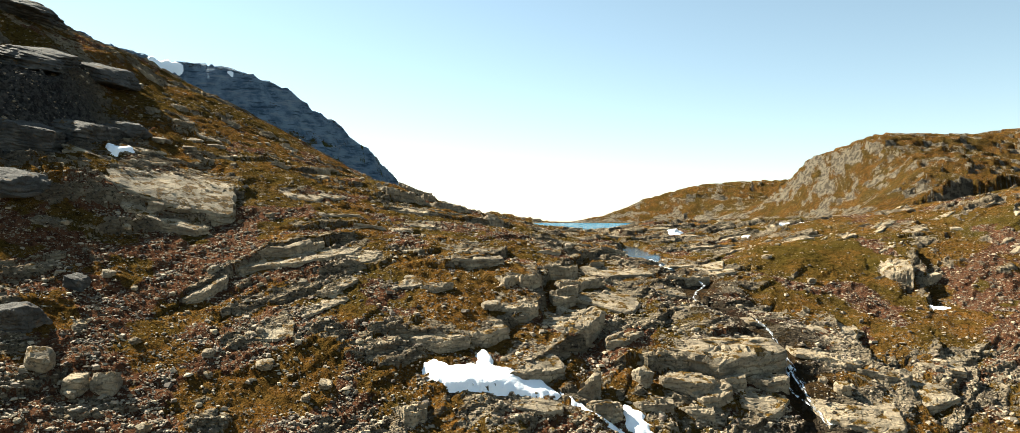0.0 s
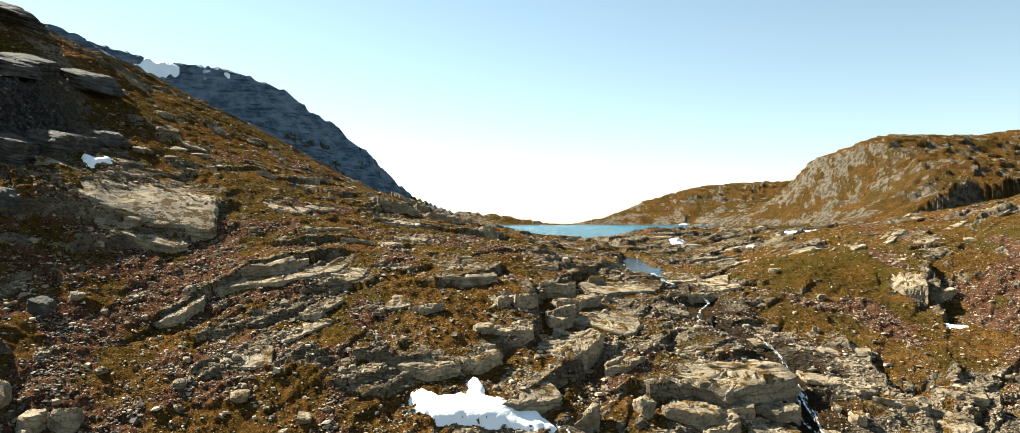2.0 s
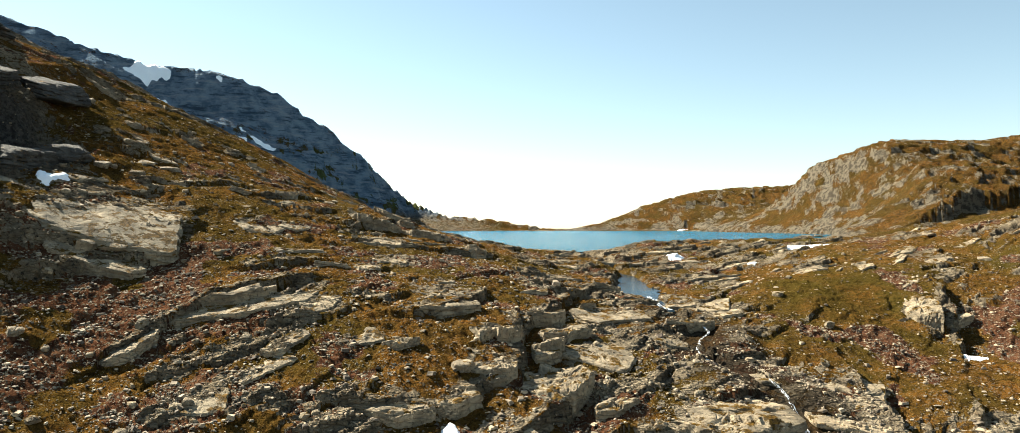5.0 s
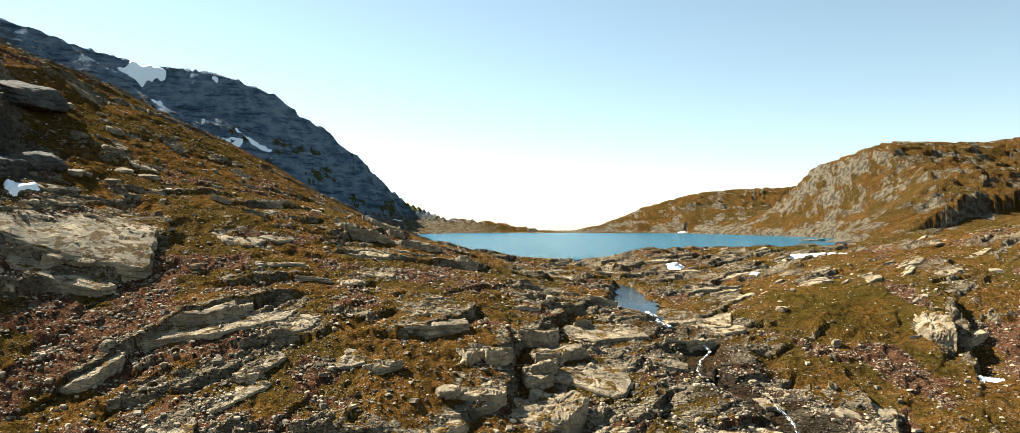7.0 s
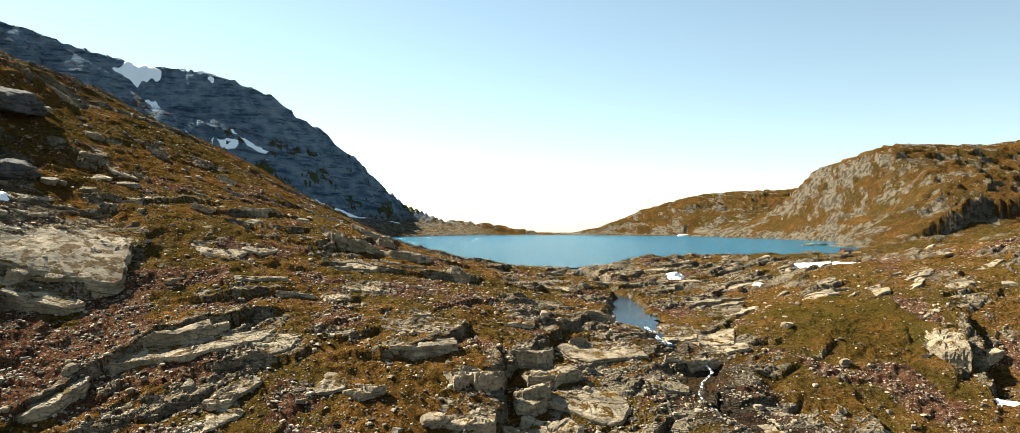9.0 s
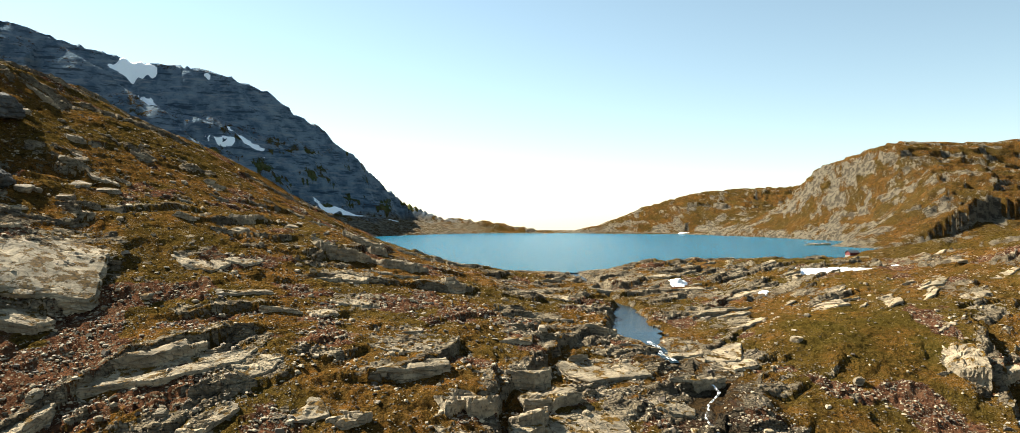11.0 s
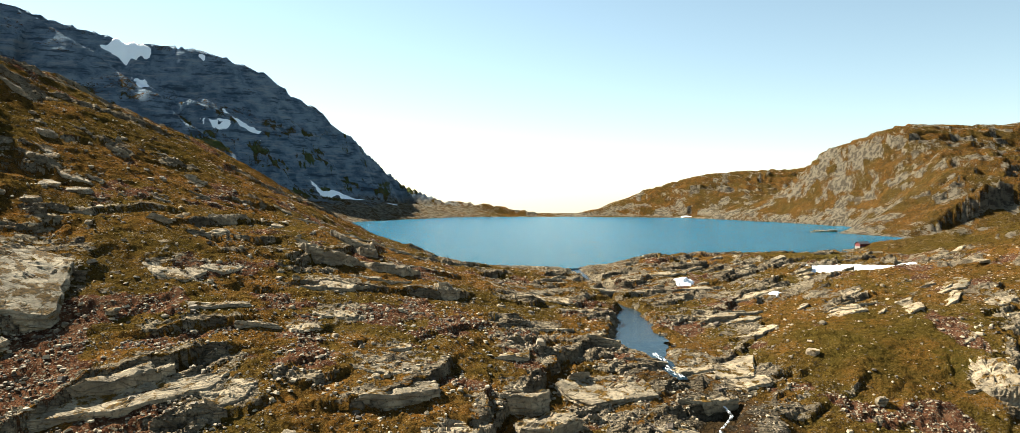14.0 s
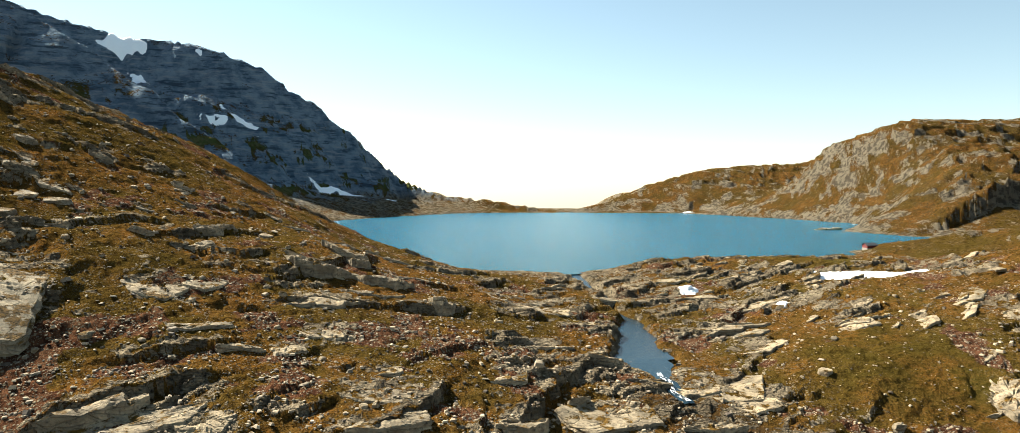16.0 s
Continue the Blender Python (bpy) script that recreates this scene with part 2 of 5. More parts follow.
outcrop("crag", -24.1, 266.4, 12.7, 11.4, 3.5, -12, "layer")
outcrop("crag", -70.4, 268.4, 6.8, 7.8, 2.4, 0, "layer")
outcrop("crag", -79.3, 250.7, 6.2, 4.2, 1.8, 0, "layer")
outcrop("boulder", -104.0, 256.8, 7.7, 8.4, 2.0, 8, "grey")
outcrop("boulder", -118.6, 269.7, 5.2, 4.7, 1.1, 0, "grey")
outcrop("boulder", -205.2, 541.9, 11.9, 13.1, 3.0, 0, "dark")
outcrop("boulder", -212.2, 620.9, 13.9, 15.3, 2.6, 0, "grey")
outcrop("boulder", -100.8, 287.7, 2.5, 2.7, 1.0, 0, "grey")
outcrop("boulder", -58.4, 279.2, 5.0, 5.5, 2.4, 0, "pale")
outcrop("boulder", -40.8, 239.2, 2.2, 2.4, 2.2, 0, "pale")
outcrop("boulder", -32.2, 277.7, 7.6, 8.4, 3.0, 0, "dark")
outcrop("boulder", -5.4, 256.4, 7.2, 8.0, 3.5, 0, "dark")
outcrop("boulder", 8.4, 254.9, 3.1, 3.4, 1.6, 0, "pale")
outcrop("crag", -67.9, 273.9, 7.4, 7.3, 2.4, -5, "layer")
outcrop("crag", -37.3, 283.8, 13.8, 12.4, 4.0, -14, "layer")
outcrop("crag", -19.9, 266.4, 10.9, 8.3, 3.0, -8, "layer")
outcrop("rock_slab", -224.8, 526.4, 26.4, 11.8, 1.2, -25, "grey")
outcrop("rock_slab", -110.5, 265.3, 10.8, 4.3, 0.7, -5, "grey")
outcrop("rock_slab", -29.1, 246.4, 11.4, 8.4, 1.2, -8, "pale")
outcrop("rock_slab", -90.1, 297.0, 6.2, 4.4, 0.6, 0, "grey")
outcrop("rock_slab", 74.4, 258.4, 15.7, 11.9, 1.4, 8, "pale")
outcrop("rock_slab", 73.6, 279.7, 25.1, 7.7, 1.6, 3, "grey")
outcrop("rock_slab", 98.5, 300.7, 25.4, 7.3, 1.2, 6, "pale")
outcrop("rock_slab", 102.4, 266.7, 12.7, 10.4, 1.0, 0, "pale")
outcrop("rock_slab", 51.7, 229.0, 10.4, 11.4, 1.6, 0, "pale")
outcrop("rock_slab", 62.1, 224.2, 12.9, 14.2, 1.8, 0, "pale")
outcrop("rock_slab", 46.9, 308.9, 19.7, 6.3, 1.2, 0, "grey")
outcrop("rock_slab", 28.7, 274.0, 13.2, 8.6, 1.4, -8, "grey")
outcrop("rock_slab", 21.5, 244.3, 9.7, 7.4, 1.6, -6, "dark")
outcrop("rock_ledge", 32.3, 240.3, 9.5, 6.3, 2.4, 0, "dark")
outcrop("rock_ledge", 49.5, 211.2, 10.6, 9.4, 3.5, -6, "dark")
outcrop("rock_ledge", 40.9, 230.7, 10.5, 5.1, 1.4, 0, "grey")
outcrop("rock_ledge", 55.9, 158.2, 8.1, 7.2, 3.0, 0, "grey")
outcrop("rock_ledge", 74.5, 166.5, 10.0, 9.6, 3.5, -20, "dark")
outcrop("rock_ledge", 47.3, 156.8, 6.7, 6.9, 3.0, 10, "dark")
outcrop("rock_ledge", 29.3, 147.4, 7.6, 5.7, 3.5, 0, "dark")
outcrop("rock_ledge", 16.5, 151.6, 5.2, 5.7, 5.0, 30, "dark")
outcrop("rock_ledge", 19.0, 146.0, 6.3, 5.6, 3.0, 0, "dark")
outcrop("rock_ledge", 38.1, 147.4, 7.6, 4.6, 3.0, -10, "grey")
outcrop("crag", -128.0, 282.0, 8.1, 5.6, 2.4, -10, "layer")
outcrop("crag", -112.0, 293.0, 7.4, 5.6, 2.4, -15, "layer")
outcrop("crag", -150.0, 300.0, 9.9, 6.2, 3.0, 0, "layer")
outcrop("crag", -92.0, 300.0, 7.4, 4.3, 2.1, -20, "layer")
outcrop("rock_ledge", -106.0, 268.0, 7.4, 3.1, 1.8, -12, "dark")
outcrop("rock_ledge", -84.0, 286.0, 6.2, 3.1, 1.6, -12, "dark")
outcrop("boulder", -97.0, 282.0, 2.5, 2.1, 1.3, 0, "grey")
outcrop("boulder", -74.0, 296.0, 2.7, 2.2, 1.5, 30, "grey")
outcrop("boulder", -117.0, 305.0, 3.1, 2.5, 1.6, 10, "grey")
outcrop("boulder", -138.0, 291.0, 3.3, 2.7, 1.6, 0, "grey")
outcrop("rock_slab", -121.0, 272.0, 8.2, 4.5, 1.0, -15, "grey")
outcrop("rock_slab", -88.0, 270.0, 6.8, 3.8, 0.8, -20, "grey")
outcrop("rock_slab", -66.0, 310.0, 7.5, 3.8, 1.0, -18, "grey")


def thin_slabs(count=110):
    """Pale shelves of bedrock round the outlet and on the slopes beside the stream."""
    rng = np.random.default_rng(23)
    made = 0
    while made < count:
        zone = made % 4
        if zone < 2:
            x, y = rng.uniform(52, 150), rng.uniform(262, 385)
        elif zone == 2:
            x, y = rng.uniform(90, 240), rng.uniform(205, 410)
        else:
            x, y = rng.uniform(-120, 30), rng.uniform(165, 330)
        if along(STREAM, np.array([x]), np.array([y]))[0][0] < 9 or shore_distance(np.array([x]), np.array([y]))[0] < 6:
            continue
        w = rng.uniform(5, 9) * (1 + 1.2 * rng.uniform() ** 3)
        outcrop("thin_slab", x, y, w, w * rng.uniform(0.35, 0.7), rng.uniform(0.3, 0.9), rng.uniform(5, 45), ("pale", "moss", "pale", "grey")[zone])
        made += 1


thin_slabs()


def plates(x, y, size, seed, tilt=0.5):
    """Broken bedrock: plates at uneven heights, each a little tilted, with open joints. About -0.5 to 0.5, and the joints."""
    gx, gy = x / size, y / size
    ix, iy = np.floor(gx).astype(np.int64), np.floor(gy).astype(np.int64)
    f1, f2, val = np.full(gx.shape, 9.0), np.full(gx.shape, 9.0), np.zeros(gx.shape)
    for dx in (-1, 0, 1):
        for dy in (-1, 0, 1):
            h = _hash(ix + dx, iy + dy, seed)
            vx, vy = gx - (ix + dx + (h & 0xFFFF) / 65536.0), gy - (iy + dy + ((h >> 16) & 0xFFFF) / 65536.0)
            d = np.hypot(vx, vy)
            g = _hash(ix + dx, iy + dy, seed + 99)
            level = (g & 0xFF) / 255.0 - 0.5 + tilt * (((g >> 8) & 0xFF) / 255.0 - 0.5) * vx + tilt * (((g >> 16) & 0xFF) / 255.0 - 0.7) * vy
            near = d < f1
            f2 = np.where(near, f1, np.minimum(f2, d))
            val = np.where(near, level, val)
            f1 = np.where(near, d, f1)
    return val, 1 - smooth(0.0, 0.16, f2 - f1)


STRIKE = radians(38)
# ledges in the bedrock: the run of the brink (its right-hand side falls away), the drop, and how far the hollow under it reaches
SCARPS = [
    ([(-72, 170), (-66, 182.4), (-61.7, 189), (-54.6, 195.5), (-49, 199)], 3.6, 5.0), ([(-16.4, 189.5), (-7.2, 193), (-1.7, 208.6)], 2.6, 4.0), ([(7.6, 179), (7.1, 196)], 3.8, 4.5),
    ([(8.8, 196), (17.7, 212.6)], 3.0, 5.0), ([(-43.8, 254.6), (-38, 270), (-32, 287)], 2.2, 6.0), ([(-108, 189), (-95, 200), (-82, 217)], 2.2, 5.0),
    ([(-99, 184), (-92, 194.5), (-83, 202)], 3.4, 6.0), ([(55, 288), (71, 278)], 1.5, 4.0), ([(71, 278), (88, 306), (103, 310)], 1.8, 4.5), ([(20, 219), (35.6, 249)], 2.0, 4.0),
    ([(46, 207), (57, 214)], 2.6, 4.0), ([(-14, 251), (-2, 257.5)], 2.3, 4.0), ([(-58.6, 205.5), (-46, 213.5)], 1.8, 4.0), ([(6, 156), (18.3, 169.4)], 3.6, 5.0),
    ([(31, 160), (47, 161), (52.6, 165)], 4.2, 6.0), ([(86, 156), (83.5, 174), (84, 189)], 3.8, 6.0), ([(119, 209), (126.5, 224), (131, 238)], 4.0, 6.0), ([(-34.6, 241), (-22, 246.5)], 1.4, 4.0),
    ([(-27, 160), (-8, 161), (4, 173)], 2.4, 5.0), ([(62, 236), (74, 252)], 1.4, 4.0), ([(96, 158), (104, 178)], 2.2, 5.0), ([(-96, 246), (-84, 262)], 1.6, 4.0), ([(-72, 262), (-60, 282)], 1.6, 5.0),
]
GULLY = [(26, 212, 0), (14, 190, 0), (18.5, 170, 0), (18, 153, 0), (22, 138, 0)]


def beds(x, y, size, long_, seed):
    """Tilted beds of rock: each rises towards the valley mouth and breaks off there. Returns the level (about -0.7 to 0.7), how near the brink, and the joints."""
    c, s_ = math.cos(STRIKE), math.sin(STRIKE)
    gx, gy = (c * x + s_ * y) / (size * long_), (s_ * x - c * y) / size
    ix, iy = np.floor(gx).astype(np.int64), np.floor(gy).astype(np.int64)
    f1, f2, val, brink = np.full(gx.shape, 9.0), np.full(gx.shape, 9.0), np.zeros(gx.shape), np.zeros(gx.shape)
    for dx in (-1, 0, 1):
        for dy in (-1, 0, 1):
            h = _hash(ix + dx, iy + dy, seed)
            vx, vy = gx - (ix + dx + (h & 0xFFFF) / 65536.0), gy - (iy + dy + ((h >> 16) & 0xFFFF) / 65536.0)
            d = np.hypot(vx, vy)
            g = _hash(ix + dx, iy + dy, seed + 99)
            near = d < f1
            f2 = np.where(near, f1, np.minimum(f2, d))
            val = np.where(near, 0.7 * ((g & 0xFF) / 255.0 - 0.5) + (0.5 + 0.6 * ((g >> 8) & 0xFF) / 255.0) * vy + 0.7 * (((g >> 16) & 0xFF) / 255.0 - 0.5) * vx, val)
            brink = np.where(near, vy, brink)
            f1 = np.where(near, d, f1)
    return val, smooth(-0.15, 0.4, brink), 1 - smooth(0.0, 0.14, f2 - f1)


def scarps(x, y):
    """What the ledges add to the ground, and where their brinks lie bare."""
    dz, lip_ = np.zeros(np.shape(x)), np.zeros(np.shape(x))
    wx, wy = x + 1.3 * grad_noise(x / 5, y / 5, 401) + 0.6 * grad_noise(x / 1.8, y / 1.8, 403), y + 1.3 * grad_noise(x / 5, y / 5, 402)
    for run, drop, reach in SCARPS:
        ends = np.array(run, float)
        m = (np.abs(x - ends[:, 0].mean()) < 45) & (np.abs(y - ends[:, 1].mean()) < 45)
        if not m.any():
            continue
        d, _, side = along([(a, b, 0) for a, b in run], wx[m], wy[m])
        d = d * -side
        dz[m] += drop * (0.3 * np.exp(np.minimum(d, 0) / reach) * (d < 0) - np.where(d > 0, smooth(0, 0.8, d) * np.exp(-d / reach) * 0.8 - 0.3 * (1 - smooth(0, 0.8, d)), 0)) * (np.abs(d) < 20)
        lip_[m] = np.maximum(lip_[m], np.exp(-np.abs(d + 1.2) / 2.2))
    return dz, lip_


def far_land(x, y):
    n2 = 0.8 * fbm(x, y, 60, 3, 35)
    wx, wy = x + 9 * n2, y + 9 * fbm(x, y, 60, 3, 39)

    def flank(line, steep, knee, gentle, foot=9e9, apron=0.0):
        d, z, _ = along(line, wx, wy)
        if line is MOUNTAIN:
            return z - np.interp(d, [0, 42, 66, 125, 148, 215, 1200], [0, 62, 70, 128, 136, 182, 300])
        return z - np.where(d < knee, d * steep, knee * steep + (np.minimum(d, foot) - knee) * gentle + np.maximum(d - foot, 0) * apron)

    d, rise, side = along(CLIFF, x + 1.0 * fbm(x, y, 30, 2, 45), y + 3.5 * fbm(x, y, 24, 3, 46))
    cliff = rise * np.where(side > 0, smooth(0, 2.5, d), 0) * smooth(190, 30, d) * smooth(280, 294, x)
    return cliff + np.maximum.reduce([
        flank(MOUNTAIN, 1.15, 55, 0.72, 215, 0.12), flank(SHOULDER, 0.85, 60, 0.55, 260, 0.12),
        flank(FORELAND, 0.06, 70, 0.2), flank(RIGHT_HILL, 0.22, 60, 0.38), flank(RIGHT_BACK, 0.25, 60, 0.22),
        flank(HEADLAND, 0.45, 30, 0.6), flank(RIGHT_NEAR, 0.2, 40, 0.3), 1.5 + 1.5 * fbm(x, y, 120, 3, 31)])


def rock_steps(x, y, h, size, sharp, dip):
    """Ledges: the height gathers into treads and risers, as the beds of the rock break away."""
    u = (h + dip[0] * x + dip[1] * y) / size + 0.7 * fbm(x, y, size * 6, 3, 51)
    f = u - np.floor(u)
    return (smooth(0.5 - sharp, 0.5 + sharp, f) - f) * size


def meadow_at(x, y):
    """The smooth mossy hollow beside the stream."""
    return np.exp(-((x - 99) / 26) ** 2 - ((y - 238) / 30) ** 2)


def cover(x, y):
    """How far bedrock shows through, how stony the ground is, and how near the stream."""
    ds, zs, _ = along(STREAM, x + 2.6 * grad_noise(x / 40, y / 13, 41) + 1.3 * grad_noise(x / 12, y / 5, 42), y)
    n = fbm(x, y, 30, 4, 21, 0.6)
    meadow = meadow_at(x, y)
    gully = np.exp(-((x - 56) / 28) ** 2 - ((y - 170) / 22) ** 2)
    shelf = np.exp(-((x - 82) / 40) ** 2 - ((y - 318) / 32) ** 2) + 0.8 * np.exp(-((x - 90) / 70) ** 2 - ((y - 385) / 25) ** 2)
    bias = -0.16 + 0.5 * np.exp(-(ds / 28) ** 2) - 0.75 * meadow + 0.5 * gully + 0.6 * shelf
    bias = bias + 0.25 * smooth(100, 170, -x) - 0.2 * smooth(-20, -60, x) * smooth(-110, -90, x) * smooth(210, 180, y) + 0.12 * smooth(115, 150, x) * smooth(260, 220, y) - 0.25 * smooth(-130, -50, x) * smooth(10, -40, x) * smooth(190, 240, y)
    bare = smooth(0.1, 0.42, n + bias)
    ragged, slab = 0.45 * fbm(x, y, 5, 3, 25, 0.6), np.zeros(np.shape(x))
    rocky = smooth(-0.4, 0.35, n + bias) * (1 - 0.75 * meadow)
    for kind, ox, oy, w, d, _, yaw, _ in OUTCROPS:
        if kind != "boulder":
            near = (np.abs(x - ox) < w) & (np.abs(y - oy) < w)
            if not near.any():
                continue
            c, s_ = math.cos(radians(yaw)), math.sin(radians(yaw))
            u, v = (x[near] - ox) * c + (y[near] - oy) * s_, (y[near] - oy) * c - (x[near] - ox) * s_
            reach = np.hypot(u / (0.55 * w), v / (0.5 * min(d, w)))
            slab[near] = np.maximum(slab[near], smooth(1.3, 0.85, reach))
            if kind == "rock_slab":
                bare[near] = np.maximum(bare[near], smooth(1.2, 0.75, reach + ragged[near]))
    ns = fbm(x, y, 22, 4, 27, 0.6)
    stony = smooth(0.0, 0.55, ns + 0.45 * smooth(-20, -70, x) * smooth(235, 175, y) + 0.65 * smooth(108, 140, x) * smooth(255, 205, y) + 0.25 * gully - 0.6 * meadow - 0.2 * smooth(215, 250, y) + 1.1 * np.exp(-((x - 59) / 7) ** 2 - ((y - 270) / 17) ** 2))
    return bare, stony, ds, zs, rocky, slab


def far_relief(x, y, h):
    wx, wy = x + 2.2 * fbm(x, y, 16, 3, 61), y + 2.2 * fbm(x, y, 16, 3, 64)
    left = smooth(60, -60, x)
    big, mid = beds(wx, wy, 24, 1.8, 301)[0], beds(wx, wy, 10, 1.8, 305)[0]
    right = 1.0 * fbm(x, y, 55, 4, 11) + (1.4 * big + 0.3 * mid) * smooth(95, 60, h) + 0.4 * fbm(x, y, 18, 3, 47, 0.55) + 1.1 * rock_steps(x, y, h, 8.0, 0.13, (0.12, 0.03)) + 0.6 * rock_steps(x, y, h, 3.4, 0.16, (0.12, 0.04))
    wall = 1.0 * fbm(x, y, 55, 3, 11) + 0.5 * fbm(x + 0.4 * y, 0.35 * y, 15, 3, 48) + 0.12 * mid + rock_steps(x, y, h, 26.0, 0.2, (0.35, -0.12)) * 0.42 + rock_steps(x, y, h, 9.0, 0.18, (0.35, -0.12)) * 0.6
    # crests stay smooth, as the ice left them
    right = right * (0.3 + 0.7 * smooth(8, 60, np.minimum(along(RIGHT_HILL, x, y)[0], along(RIGHT_BACK, x, y)[0])))
    wall = wall * smooth(-70, -230, x) * (0.2 + 0.8 * smooth(8, 45, np.minimum(along(MOUNTAIN, x, y)[0], along(SHOULDER, x, y)[0])))
    return ((1 - left) * right + left * wall) * (0.12 + 0.88 * smooth(10, 50, h))


def crags_at(x, y):
    """The crags over the scree: lichened, and darkened in colour for shade."""
    return np.exp(-((x + 152) / 34) ** 4 - ((y - 218) / 38) ** 4)


def near_relief(x, y, h, bare, stony, rocky, slab):
    """Small relief of the hillside, and where bedrock shows through."""
    wx, wy = x + 1.8 * fbm(x, y, 14, 3, 61), y + 1.8 * fbm(x, y, 14, 3, 64)
    fine = 0.3 * fbm(x, y, 3.0, 3, 18, 0.6)
    hummock = 0.9 * fbm(x, y, 34, 3, 12) + 0.5 * fbm(x, y, 11, 3, 16)
    a, brink_a, joint_a = beds(wx, wy, 12, 1.9, 302)
    b, brink_b, joint_b = beds(wx, wy, 4.6, 1.7, 303)
    c, brink_c, joint_c = beds(wx, wy, 1.8, 1.5, 304)
    open_ = 1 - 0.9 * slab
    k = (0.15 + 0.85 * rocky) * open_
    ledge, lip_ = scarps(x, y)
    # the dark crags over the scree, broken into tall steps
    wall = crags_at(x, y)
    tall = rock_steps(x, y, h - 0.2 * (y - 181), 22.0, 0.13, (0.0, 0.0)) + 0.5 * rock_steps(x, y, h, 6.0, 0.15, (0.2, -0.1))
    dry = along(GULLY, wx, wy)[0]
    dz = hummock + fine + k * (1.5 * a + 0.95 * b * (0.35 + 0.65 * brink_a) + 0.3 * c - 0.35 * joint_a - 0.25 * joint_b) + open_ * stony * (0.3 * c + 0.2 * b)
    dz = dz + ledge + wall * (0.85 * tall + 2.6 * a + 2.4 * b + 0.9 * c) - 1.7 * np.exp(-(dry / 3.4) ** 2)
    brow = np.maximum(brink_a * smooth(0.25, 0.75, rocky + 0.25 * a), 0.85 * brink_b * smooth(0.4, 0.9, rocky + 0.3 * brink_a))
    return dz, np.clip(np.maximum.reduce([0.75 * bare * (0.5 + 0.5 * brink_b) + 0.1 * bare, brow * (0.35 + 0.5 * rocky), 0.9 * lip_, wall]), 0, 1)


def land(x, y):
    """Ground height over the lake, and how bare and how stony the ground is."""
    x, y = np.asarray(x, float), np.asarray(y, float)
    near = lip(x, np.clip(y, 60, 415)) - np.clip(60 - y, 0, 300) * 0.35
    # a low swell, and the hollow behind it that keeps its snow
    near = near + 2.3 * np.exp(-((x - 132) / 34) ** 2 - ((y - 304) / 11) ** 2) - 2.5 * np.exp(-((x - 138) / 22) ** 2 - ((y - 331) / 9) ** 2)
    sd = shore_distance(x, y)
    to_far = np.maximum.reduce([smooth(345, 400, y + 0.1 * np.abs(x) - 62 * smooth(5, -25, x) - 34 * smooth(35, 60, x) * smooth(190, 150, x)), smooth(200, 300, x) * smooth(250, 400, y), smooth(210, 330, -x) * smooth(340, 460, y)])
    h = near * (1 - to_far) + far_land(x, y) * to_far
    bare, stony, ds, zs, rocky, slab = cover(x, y)
    away = smooth(380, 650, np.hypot(x, y))
    close = 1 - away
    # far slopes: crags, benches and gullies
    m = away > 0
    h[m] += away[m] * far_relief(x[m], y[m], h[m]) * smooth(0, 40, np.abs(sd[m]))
    # near ground: hummocks, and tilted beds of rock that stand out of the moss
    m = close > 0
    dz, bare_m = near_relief(x[m], y[m], h[m], bare[m], stony[m], rocky[m], slab[m])
    h[m] += close[m] * dz
    bare[m] = bare_m
    # shore and lake bed
    bank = np.where(sd > 0, np.maximum(h, 0.2) * np.minimum(1, 0.08 + sd / np.where(y < 470, 26.0 - 15 * smooth(5, -25, x) - 12 * smooth(40, 60, x), 75.0)), np.maximum(-12, 0.25 * sd))
    k = smooth(338, 356, y)
    h = h * (1 - k) + bank * k
    # stream bed, and banks that hold the water in
    half = np.interp(y, [234, 240, 250, 262, 288, 296], [0.7, 2.2, 5.6, 4.4, 2.4, 0.7])
    w = 1 - smooth(half, half + 2.6, ds)
    held = smooth(half + 1.5, half + 4, ds) * (1 - smooth(9, 16, ds))
    h = np.where(y < 366, h + (np.maximum(h, zs + 0.25) - h) * held, h)
    h = np.where(y < 372, h + (np.minimum(zs - 0.6, h) - h) * w, h)
    # the country drops away behind the far rim
    h = h - smooth(1180, 1500, y + 0.1 * np.abs(x)) * np.clip((y - 1180) * 0.35, 0, 160) * smooth(-500, -150, x) * (1 - smooth(300, 700, x))
    return h, bare, stony, sd


# ---- materials ----
def material(name):
    m = bpy.data.materials.new(name)
    m.use_nodes = True
    return m, m.node_tree, m.node_tree.nodes["Principled BSDF"]


def node(t, kind, inputs=(), **settings):
    nd = t.nodes.new(kind)
    for k, v in settings.items():
        if k == "operation":
            nd.operation = v
        elif k == "data_type":
            nd.data_type = v
        elif k == "feature":
            nd.feature = v
        elif k == "attribute_name":
            nd.attribute_name = v
    for k, v in dict(inputs).items():
        if isinstance(v, bpy.types.NodeSocket):
            t.links.new(v, nd.inputs[k])
        else:
            nd.inputs[k].default_value = v
    return nd


def tex_noise(t, vec, scale, detail=3.0, rough=0.55):
    return node(t, "ShaderNodeTexNoise", {"Vector": vec, "Scale": scale, "Detail": detail, "Roughness": rough}).outputs["Fac"]


def ramp(t, fac, lo, hi, to_lo=0.0, to_hi=1.0):
    nd = node(t, "ShaderNodeMapRange", {"Value": fac, "From Min": lo, "From Max": hi, "To Min": to_lo, "To Max": to_hi})
    nd.interpolation_type = "SMOOTHSTEP"
    return nd.outputs[0]


